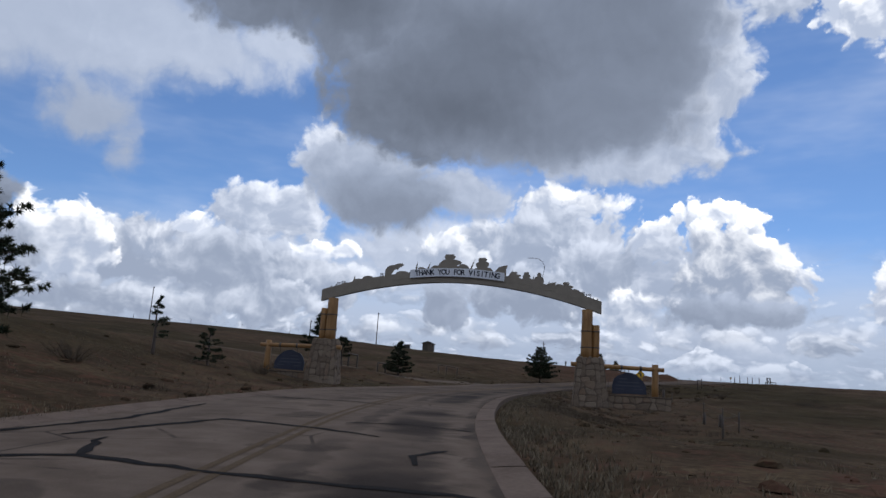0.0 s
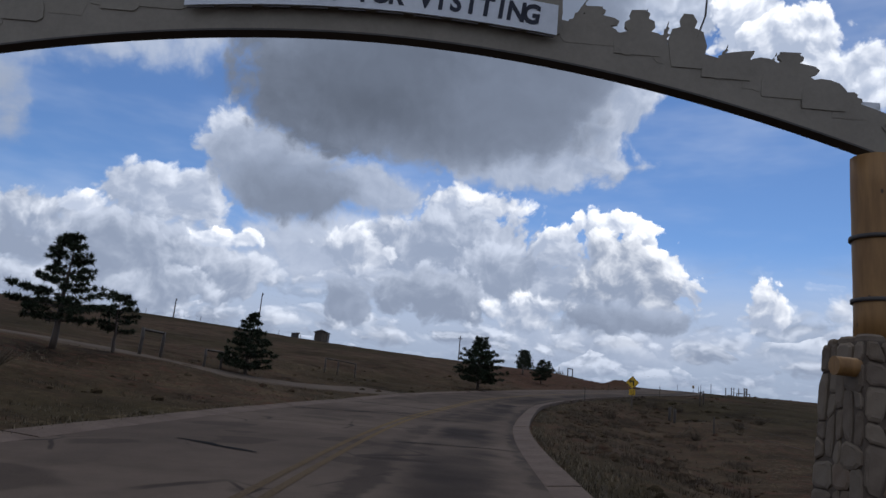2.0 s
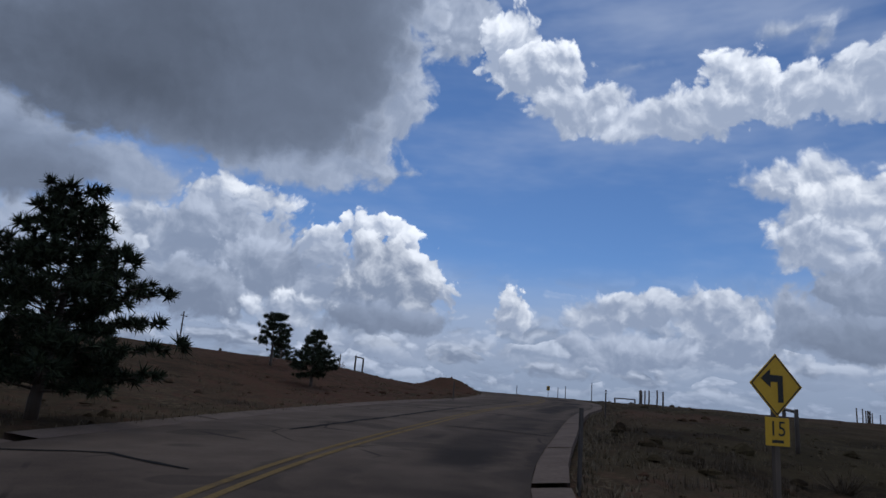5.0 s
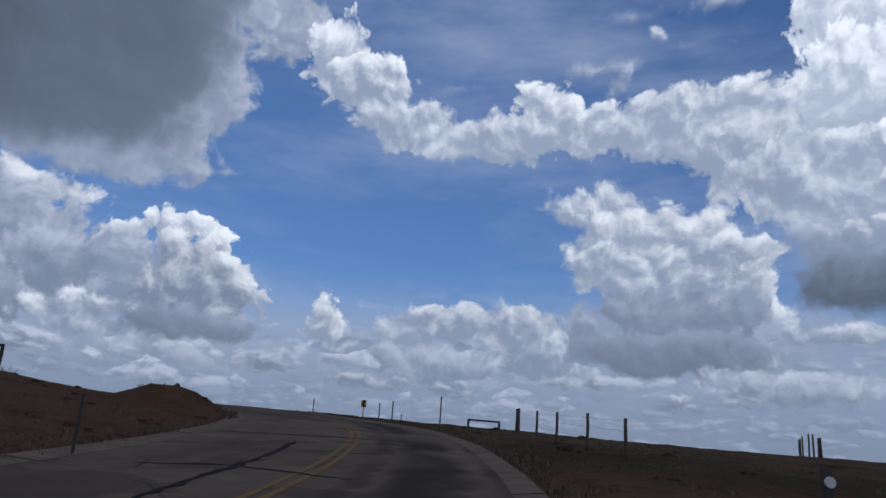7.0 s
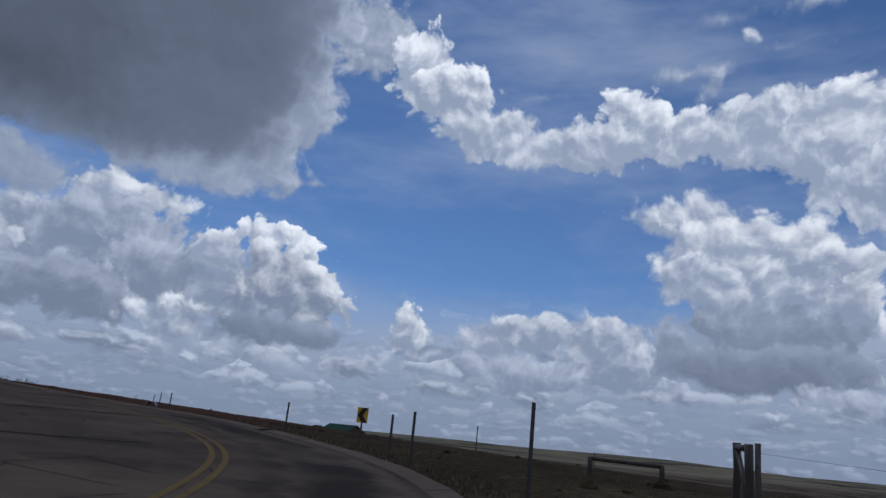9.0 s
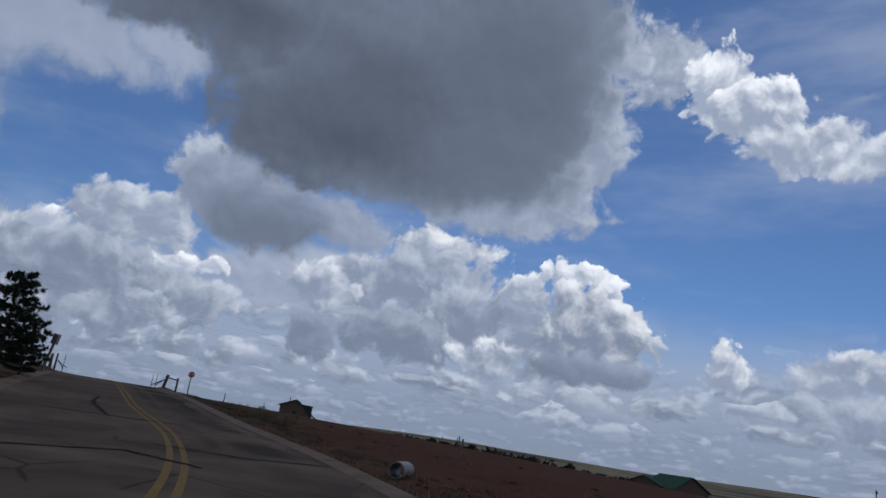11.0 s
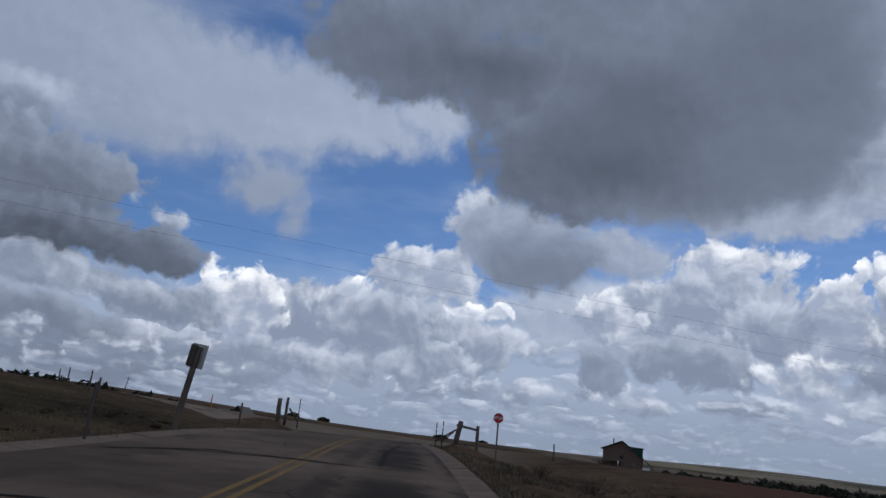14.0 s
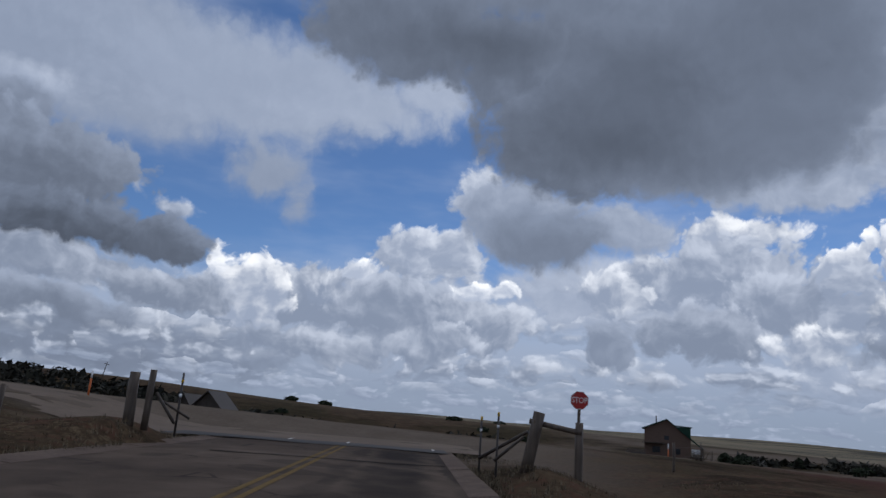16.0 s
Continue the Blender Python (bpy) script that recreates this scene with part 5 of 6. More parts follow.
pine(-12.2, 36.9, 1.9, 1.9, "low thin pine among dead grass", 10, 0.06, 7, 5, 0.6, 0.13)
pine(39.6, 179.4, 4.83, 3.7, "full dark green pine close to the gutter", 11, 0.12, 12, 8, 1.0, 0.22, taper=0.5)
pine(39.3, 183.4, 2.2, 2.2, "low young pine with upright candles beside the taller one", 12, 0.03, 7, 7, 1.0, 0.17, taper=0.6)
for n, (x, y, h, w) in enumerate([(22.0, 73.0, 0.5, 1.0), (19.5, 80.0, 0.7, 1.3), (30.5, 92.0, 0.5, 1.1), (28.6, 79.5, 0.5, 1.2), (33.0, 84.0, 0.6, 1.4), (51.5, 194.0, 0.9, 2.0), (49.8, 201.0, 0.9, 2.2),
                                  (53.0, 186.0, 0.8, 1.8), (47.8, 209.0, 0.7, 1.8), (45.2, 216.0, 0.6, 1.4), (40.2, 156.0, 0.7, 1.8), (36.5, 146.0, 0.6, 1.8), (33.0, 139.5, 0.6, 1.5), (31.2, 196.5, 0.6, 1.6),
                                  (33.8, 190.5, 0.6, 1.3), (30.4, 203.0, 0.5, 1.4), (-13.0, 25.0, 0.7, 1.8), (-10.2, 40.5, 0.6, 1.6), (-9.6, 56.0, 0.6, 1.4), (48.4, 262.0, 0.8, 1.8)]):
    shrub(x, y, h, w, "low leafless brown shrub in the dry grass", 50 + n)


def grass_blades(name, spots, label, seed, size=0.06):
    rnd = random.Random(seed)
    verts, faces = [], []
    zs = land(np.array(spots))[0]
    for (x, y), z in zip(spots, zs):
        for _ in range(5):
            q, lean = rnd.uniform(0, 2 * math.pi), rnd.uniform(0.2, 1.6)
            h, w = size * rnd.uniform(0.5, 1.5), rnd.uniform(0.008, 0.018)
            bx, by = x + rnd.gauss(0, 0.06), y + rnd.gauss(0, 0.06)
            k = len(verts)
            verts += [(bx - w * math.sin(q), by + w * math.cos(q), z - 0.06), (bx + w * math.sin(q), by - w * math.cos(q), z - 0.06), (bx + math.cos(q) * h * lean, by + math.sin(q) * h * lean, z + h)]
            faces.append((k, k + 1, k + 2))
    return tagged(mesh_of(name, verts, faces, STRAW), label, "grass", kind="stuff")


rnd = random.Random(5)
spots = []
while len(spots) < 26000:
    s = rnd.uniform(44, ALONG[-1])
    side = rnd.choice((-1, 1))
    o = (4.3 + 0.5 * (side < 0) + rnd.random() ** 1.9 * 12) * side
    p = at_road(s, o)
    if noise.noise((p.x * 0.25, p.y * 0.25, 9)) + rnd.uniform(-0.5, 0.35) > -0.05:
        spots.append((p.x, p.y))
grass_blades("dry_grass", spots, "straw-coloured dry grass tufts along both verges", 6)


def brush(spots, label, seed):
    """Low tangled dead stems, too many to count."""
    rnd = random.Random(seed)
    verts, faces = [], []
    for (x, y, wide, tall), z in zip(spots, land(np.array([p[:2] for p in spots]))[0]):
        for _ in range(int(90 * wide)):
            q, r = rnd.uniform(0, 2 * math.pi), wide / 2 * math.sqrt(rnd.random())
            bx, by = x + math.cos(q) * r, y + math.sin(q) * r
            h = tall * rnd.uniform(0.3, 1.0) * (1 - 0.6 * (2 * r / wide) ** 2)
            d, lean, w = rnd.uniform(0, 2 * math.pi), rnd.uniform(0.1, 0.9), rnd.uniform(0.006, 0.014)
            k = len(verts)
            verts += [(bx - w * math.sin(d), by + w * math.cos(d), z - 0.05), (bx + w * math.sin(d), by - w * math.cos(d), z - 0.05), (bx + math.cos(d) * h * lean, by + math.sin(d) * h * lean, z + h)]
            faces.append((k, k + 1, k + 2))
    return tagged(mesh_of("dead_brush", verts, faces, TWIGS), label, "brush", kind="stuff")


rnd = random.Random(31)
spots = []
for _ in range(320):
    s = rnd.uniform(70, 150)
    p = at_road(s, 5.6 + abs(rnd.gauss(0, 5)))
    spots.append((p.x, p.y, rnd.uniform(0.5, 1.8), rnd.uniform(0.08, 0.42)))
for _ in range(220):
    p = at_road(rnd.uniform(205, 275), 5.4 + abs(rnd.gauss(0, 4)))
    spots.append((p.x, p.y, rnd.uniform(0.5, 1.8), rnd.uniform(0.08, 0.32)))
for _ in range(120):
    p = at_road(rnd.uniform(45, 265), -6.5 - abs(rnd.gauss(0, 8)))
    spots.append((p.x, p.y, rnd.uniform(0.4, 1.4), rnd.uniform(0.08, 0.24)))
brush(spots, "low tangled dead brush and weeds along the ditch and banks", 32)


def clods(spots, label, seed):
    """Clods of earth and small stones, half sunk, too many to count."""
    rnd = random.Random(seed)
    verts, faces = [], []
    for (x, y, r), z in zip(spots, land(np.array([p[:2] for p in spots]))[0]):
        k, turn = len(verts), rnd.uniform(0, 6.28)
        high = r * rnd.uniform(0.35, 0.75)
        for up, wide in ((-0.05, 1.0), (0.55, 0.85), (1.0, 0.35)):
            for i in range(6):
                q = turn + i * math.pi / 3
                g = r * wide * rnd.uniform(0.75, 1.2)
                verts.append((x + math.cos(q) * g, y + math.sin(q) * g, z + high * up * rnd.uniform(0.85, 1.15)))
        for row in (0, 6):
            for i in range(6):
                j = (i + 1) % 6
                faces.append((k + row + i, k + row + j, k + row + 6 + j, k + row + 6 + i))
        faces.append(tuple(k + 12 + i for i in range(6)))
    return tagged(mesh_of("clods", verts, faces, GRASS), label, "earth", kind="stuff")


rnd = random.Random(41)
spots = []
for _ in range(900):
    p = at_road(rnd.uniform(45, 270), rnd.choice((-1, 1)) * (5.4 + abs(rnd.gauss(0, 5.5))))
    spots.append((p.x, p.y, 0.05 + 0.22 * rnd.random() ** 3))
for _ in range(260):
    p = at_road(rnd.uniform(92, 152), 5.2 + abs(rnd.gauss(0, 5)))
    spots.append((p.x, p.y, 0.06 + 0.30 * rnd.random() ** 2.5))
clods(spots, "clods of dry earth and small stones along the banks", 42)


# ---------------------------------------------------------------- fences, posts, markers
def wooden_post(parent, x, y, up, r=0.075, seed=0, material=None, lean=(0, 0)):
    z = height(x, y)
    return part("post", rod((x, y, z - 0.3), (x + lean[0], y + lean[1], z + up), r, r * 0.92, 9, 3, 0.02, seed), material or GREY_WOOD, parent)


def wire_fence(label, posts, up=1.2, wires=(0.45, 0.8, 1.1), r=0.06, material=None):
    fence = thing("wire_fence", label, "fence", 0, 0, 0)
    for n, (x, y) in enumerate(posts):
        wooden_post(fence, x, y, up * (0.94 + 0.1 * ((n * 37) % 10) / 10), r, n, material)
    for h in wires:
        bm = bmesh.new()
        for (x0, y0), (x1, y1) in zip(posts, posts[1:]):
            add_rod(bm, (x0, y0, height(x0, y0) + h), (x1, y1, height(x1, y1) + h), 0.0035, 0.0035, 4)
        part("wire", bm, STEEL_DARK, fence)
    return fence


def rail_brace(label, spots, up, r=0.08, material=None, diagonal=False, rail_at=0.93):
    """Posts joined by a top rail: a corner brace of a ranch fence."""
    brace = thing("fence_brace", label, "fence", 0, 0, 0, group="ranch fence braces")
    for n, (x, y) in enumerate(spots):
        wooden_post(brace, x, y, up, r, n, material or DARK_WOOD)
    for (x0, y0), (x1, y1) in zip(spots, spots[1:]):
        a, b = Vector((x0, y0, height(x0, y0) + up * rail_at)), Vector((x1, y1, height(x1, y1) + up * rail_at))
        part("rail", rod(a, b, r * 0.75, r * 0.7, 8, 2, 0.01), material or DARK_WOOD, brace)
        if diagonal:
            part("diagonal", rod(Vector((x0, y0, height(x0, y0) + 0.1)), b, r * 0.6, r * 0.6, 7), material or DARK_WOOD, brace)
    return brace


wire_fence("barbed-wire fence on weathered wooden posts along the ridge", [(48.7, 116.2), (51.4, 119.5), (53.5, 122.5), (56.1, 125.7), (59.2, 129.5)], 1.25)
rail_brace("dark wooden H-brace ending the wire fence", [(59.4, 129.8), (60.3, 130.6)], 1.25, 0.09, diagonal=True)
rail_brace("low dark wooden brace with one rail", [(61.9, 136.0), (63.2, 134.6)], 0.5, 0.08)
wire_fence("line of thin fence posts on the far rise", [(77.5, 121.5), (80.6, 122.9), (83.5, 124.4), (86.8, 125.8), (91.0, 127.5)], 1.5, (0.6, 1.1))
rail_brace("small dark brace on the far rise", [(79.8, 121.9), (80.9, 122.4)], 1.3, 0.08)
rail_brace("dark wooden brace of three posts on the slope", [(-0.4, 89.2), (0.6, 89.6), (2.0, 90.2)], 1.15, 0.06)
rail_brace("dark wooden fence brace on the slope", [(-9.3, 70.4), (-8.6, 71.8)], 1.4, 0.09)
rail_brace("dark leaning fence brace by the pine", [(-6.6, 73.2), (-5.9, 74.4)], 1.0, 0.08)
rail_brace("tall dark timber frame on top of the bank", [(36.2, 140.7), (37.2, 141.4)], 1.35, 0.085, rail_at=0.95)
wire_fence("wire fence on thin posts along the bank top", [(28.5, 137.0), (32.0, 139.0), (34.6, 140.2)], 1.2, (0.5, 1.0), 0.045)
for x, y in ((27.06, 86.9), (26.5, 84.9)):
    stub = thing("stub_post", "short dark wooden post standing alone below the verge", "post", x, y, group="stub posts")
    part("post", rod((0, 0, -0.3), (0.03, 0, 1.1), 0.11, 0.10, 10, 3, 0.02, 4), DARK_WOOD, stub)
rail_brace("grey wooden brace standing in the grass", [(34.6, 96.2), (35.6, 97.4)], 1.3, 0.07)
for x, y in ((17.6, 47.8), (18.2, 46.6)):
    stub = thing("stub_post", "short dark wooden post in the pasture grass", "post", x, y, group="stub posts")
    part("post", rod((0, 0, -0.3), (0.02, 0, 0.75), 0.10, 0.095, 10, 3, 0.02, 4), DARK_WOOD, stub)
wire_fence("old wire fence across the pasture", [(13.2, 33.5), (17.5, 42.0), (20.5, 52.0), (23.0, 62.5), (24.4, 75.3)], 1.1, (0.5, 0.9), 0.05, DARK_WOOD)
wire_fence("thin far fence along the west skyline", [(-78, 176), (-66, 183), (-54, 188), (-42, 192), (-31, 195), (-14, 199), (-9, 198)], 1.2, (0.6, 1.1), 0.05, DARK_WOOD)


def delineator(x, y, up, label="thin dark steel road marker post", disc=False, turn=0.0):
    d = thing("marker_post", label, "road marker", x, y, turn=turn, group="road marker posts")
    part("post", box((-0.028, -0.02, -0.3), (0.028, 0.02, up)), STEEL_DARK, d)
    if disc:
        part("reflector", rod((0, -0.03, up - 0.09), (0, -0.045, up - 0.09), 0.036, 0.036, 12), SIGN_WHITE, d, "round white reflector")
    return d


delineator(21.1, 90.0, 1.15)
delineator(35.2, 106.0, 1.15, "thin dark steel road marker with a white reflector", True, -35)
delineator(34.45, 118.8, 1.1)
delineator(54.9, 131.0, 1.65)
delineator(56.3, 136.6, 1.3)
delineator(57.2, 139.0, 1.15)
delineator(57.8, 147.3, 1.0)
delineator(36.9, 193.9, 1.25)


def arrow_board(parent, outline, y):
    return part("arrow", plate(outline, y - 0.001, y - 0.005), SIGN_BLACK, parent)


def chevron_sign():
    s = thing("chevron_sign", "small yellow chevron sign with a black arrow on a steel post", "road sign", 57.1, 140.5, turn=-38)
    part("post", box((-0.025, 0.0, -0.3), (0.025, 0.03, 1.15)), STEEL_DARK, s)
    p = part("panel", box((-0.16, -0.012, 0.75), (0.16, 0.0, 1.19), 0.004), SIGN_YELLOW, s)
    arrow_board(p, [(0.145, 1.18), (0.0, 1.18), (-0.15, 0.97), (0.0, 0.76), (0.145, 0.76), (0.01, 0.97)], -0.013)
    return s


chevron_sign()


def turn_sign():
    s = thing("warning_sign", "yellow diamond curve sign with speed plate on a wooden post", "road sign", 25.05, 89.6, 1.05, -12)
    part("post", box((-0.055, 0.0, -0.4), (0.055, 0.09, 3.0), 0.008), GREY_WOOD, s)
    r, c = 0.55, 2.60
    d = part("diamond", plate([(-r, c), (0, c - r), (r, c), (0, c + r)], -0.004, -0.014), SIGN_YELLOW, s)
    q = r - 0.04
    bm = bmesh.new()
    ring = [(-q, c), (0, c - q), (q, c), (0, c + q)]
    for (x0, z0), (x1, z1) in zip(ring, ring[1:] + ring[:1]):
        n = Vector((z1 - z0, 0, -(x1 - x0))).normalized() * 0.012
        v = [bm.verts.new(p) for p in ((x0 + n.x, -0.017, z0 + n.z), (x1 + n.x, -0.017, z1 + n.z), (x1 - n.x, -0.017, z1 - n.z), (x0 - n.x, -0.017, z0 - n.z))]
        bm.faces.new(v)
    part("border", bm, SIGN_BLACK, d)
    arrow_board(d, [(0.14, c - 0.30), (0.14, c + 0.17), (-0.12, c + 0.17), (-0.12, c + 0.27), (-0.32, c + 0.10), (-0.12, c - 0.05), (-0.12, c + 0.05), (0.03, c + 0.05), (0.03, c - 0.30)], -0.015)
    plate_ = part("speed_plate", box((-0.25, -0.014, 1.56), (0.25, -0.004, 2.04), 0.003), SIGN_YELLOW, s)
    words("number", "15", 0.36, SIGN_BLACK, plate_, pose(0, -0.016, 1.84, 90, 0, 0), extrude=0.002)
    part("line_of_lettering", box((-0.12, -0.018, 1.61), (0.12, -0.0145, 1.66)), SIGN_BLACK, plate_)
    return s


turn_sign()


def stop_sign():
    s = thing("stop_sign", "red octagonal stop sign on a grey wooden post", "road sign", 40.4, 234.6, turn=10)
    z = 10.5 - height(40.4, 234.6)
    part("post", box((-0.06, 0.0, -0.9), (0.06, 0.09, z + 0.30), 0.008), GREY_WOOD, s)
    r = 0.405
    ring = lambda k: [(k * math.cos(math.radians(22.5 + 45 * i)), z + k * math.sin(math.radians(22.5 + 45 * i))) for i in range(8)]
    rim = part("panel", plate(ring(r), -0.004, -0.012), SIGN_WHITE, s, "white rim of the sign")
    face = part("face", plate(ring(r - 0.025), -0.0125, -0.016), SIGN_RED, rim)
    words("word", "STOP", 0.34, SIGN_WHITE, face, pose(0, -0.018, z, 90, 0, 0) @ Matrix.Diagonal((0.82, 1, 1, 1)), extrude=0.002)
    return s


stop_sign()


def sign_back():
    s = thing("road_sign", "road sign seen from behind on a leaning grey wooden post", "road sign", 34.7, 200.7, turn=8, lean=(0, 7))
    part("post", box((-0.085, -0.07, -0.4), (0.085, 0.07, 2.75), 0.012), GREY_WOOD, s)
    part("board", box((-0.27, 0.075, 2.05), (0.27, 0.10, 2.85), 0.006), SIGN_BACK, s, "dull metal back of the sign board")
    part("batten", box((-0.24, -0.12, 2.08), (-0.04, -0.075, 2.80), 0.01), DARK_WOOD, s)
    return s


sign_back()


def utility_box():
    """A dark steel box on a low concrete pad beside the gutter."""
    b = thing("utility_box", "dark steel utility box on a pad in the verge grass", "utility box", 37.1, 188.5, turn=14)
    part("pad", box((-0.32, -0.26, -0.3), (0.32, 0.26, 0.05), 0.01), CONCRETE, b)
    part("body", box((-0.25, -0.2, 0.05), (0.25, 0.2, 0.58), 0.012), STEEL_DARK, b)
    part("lid", box((-0.27, -0.22, 0.582), (0.27, 0.22, 0.63), 0.01), STEEL_DARK, b)
    return b


utility_box()


def gate_posts():
    """What is left of a gate: stout posts, rails and thin flagged rods on both sides of the road."""
    g = thing("gate_side", "stout weathered gate post with a rail and brace", "gate", 0, 0, 0, group="gate sides")
    z, z2 = height(39.55, 222.5), height(40.87, 222.6)
    part("post", rod((39.54, 222.5, z - 0.3), (39.86, 222.45, z + 1.36), 0.165, 0.15, 12, 3, 0.015, 1), GREY_WOOD, g)
    part("end_post", rod((40.90, 222.55, z2 - 0.5), (40.88, 222.55, z2 + 1.42), 0.11, 0.10, 10, 3, 0.015, 2), GREY_WOOD, g)
    part("rail", rod((39.6, 222.52, z + 1.12), (40.95, 222.5, z2 + 1.16), 0.075, 0.07, 9, 2, 0.01, 3), GREY_WOOD, g, "round rail with peeling pale green paint")
    part("diagonal", rod((38.2, 223.2, z + 0.05), (39.55, 222.75, z + 0.85), 0.05, 0.045, 8), DARK_WOOD, g)
    part("diagonal", rod((38.75, 222.3, z + 0.05), (39.45, 222.5, z + 0.70), 0.04, 0.04, 8), DARK_WOOD, g)
    for x, y, up in ((38.2, 223.3, 1.48), (38.8, 222.4, 1.60)):
        d = thing("marker_rod", "thin dark steel rod with a reflective tip", "road marker", x, y, group="gate marker rods")
        part("rod", rod((0, 0, -0.3), (0, 0, up), 0.032, 0.028, 8), STEEL_DARK, d)
        part("tip", rod((0, 0, up - 0.10), (0, 0, up + 0.005), 0.033, 0.033, 8), SIGN_YELLOW, d)
        part("band", rod((0, 0, up - 0.40), (0, 0, up - 0.33), 0.034, 0.034, 8), SIGN_WHITE, d)
    g = thing("gate_side", "pair of weathered gate posts with a broken brace", "gate", 0, 0, 0, group="gate sides")
    z = height(28.6, 221.4)
    part("post", rod((28.56, 221.3, z - 0.3), (28.53, 221.3, z + 1.28), 0.155, 0.14, 12, 3, 0.02, 5), GREY_WOOD, g)
    part("end_post", rod((28.95, 221.5, z - 0.3), (28.97, 221.5, z + 1.38), 0.10, 0.09, 10, 3, 0.015, 6), GREY_WOOD, g)
    part("diagonal", rod((29.1, 221.6, z + 0.75), (29.75, 221.7, z - 0.05), 0.05, 0.045, 8), DARK_WOOD, g)
    part("diagonal", rod((29.1, 221.65, z + 0.62), (29.95, 222.1, z + 0.1), 0.035, 0.035, 8), DARK_WOOD, g)
    d = thing("marker_rod", "thin dark steel rod with a yellow band", "road marker", 29.55, 222.1, z - 0.12, group="gate marker rods")
    part("rod", rod((0, 0, -0.3), (0, 0, 1.5), 0.034, 0.030, 8), STEEL_DARK, d)
    part("band", rod((0, 0, 1.22), (0, 0, 1.30), 0.04, 0.04, 8), SIGN_YELLOW, d)
    part("band", rod((0, 0, 0.80), (0, 0, 0.90), 0.04, 0.04, 8), SIGN_WHITE, d)


gate_posts()
wire_fence("short run of leaning wire fence west of the gate", [(22.0, 213.0), (25.5, 215.5), (28.2, 217.2)], 1.15, (0.5, 0.9), 0.06)
wire_fence("far wire fence on thin posts across the west field", [(3, 232), (9, 226), (15, 221), (19, 216)], 1.2, (0.5, 1.0), 0.05)
wire_fence("thin posts along the field edge east of the gate", [(44.5, 238), (48.5, 262), (53, 290), (57, 322)], 1.3, (0.5, 1.0), 0.06)
wire_fence("scattered old posts in the dirt field", [(62, 178), (66, 196), (70, 214), (73, 236)], 1.0, (0.5,), 0.05)


def utility_pole(x, y, up, label, turn=0.0, arm=True, lean=(0, 0)):
    p = thing("utility_pole", label, "utility pole", x, y, turn=turn, group="utility poles", lean=lean)
    part("pole", rod((0, 0, -0.5), (0, 0, up), 0.15, 0.10, 10, 4, 0.004), DARK_WOOD, p)
    if arm:
        a = part("crossarm", box((-0.75, -0.13, up - 0.75), (0.75, -0.10, up - 0.63)), DARK_WOOD, p)
        for k in (-0.65, 0.65):
            part("insulator", rod((k, -0.115, up - 0.63), (k, -0.115, up - 0.50), 0.035, 0.025, 7), STEEL_DARK, a)
        part("lower_arm", box((-0.42, -0.13, up - 2.15), (0.42, -0.10, up - 2.07)), DARK_WOOD, p)
    else:
        part("bracket", box((0.05, -0.06, up - 0.5), (0.28, 0.06, up - 0.2)), STEEL_DARK, p)
    return p


utility_pole(28.0, 197.0, 7.3, "tall dark wooden utility pole with a short crossarm", 40)
utility_pole(-18.8, 198.0, 9.0, "tall bare wooden pole on the ridge", arm=False)
utility_pole(-83.6, 199.0, 10.2, "tall wooden pole with a small bracket on the ridge", arm=False)
utility_pole(-38.0, 200.0, 4.6, "short wooden pole on the ridge", arm=False)
utility_pole(145.6, 243.8, 9.0, "distant wooden utility pole", arm=False)
utility_pole(-102.0, 383.0, max(4.0, 18.9 - height(-102.0, 383.0)), "leaning wooden power pole on the far western rise", 60, lean=(0, 9))
utility_pole(190.0, 250.0, 9.0, "distant wooden utility pole", 20)


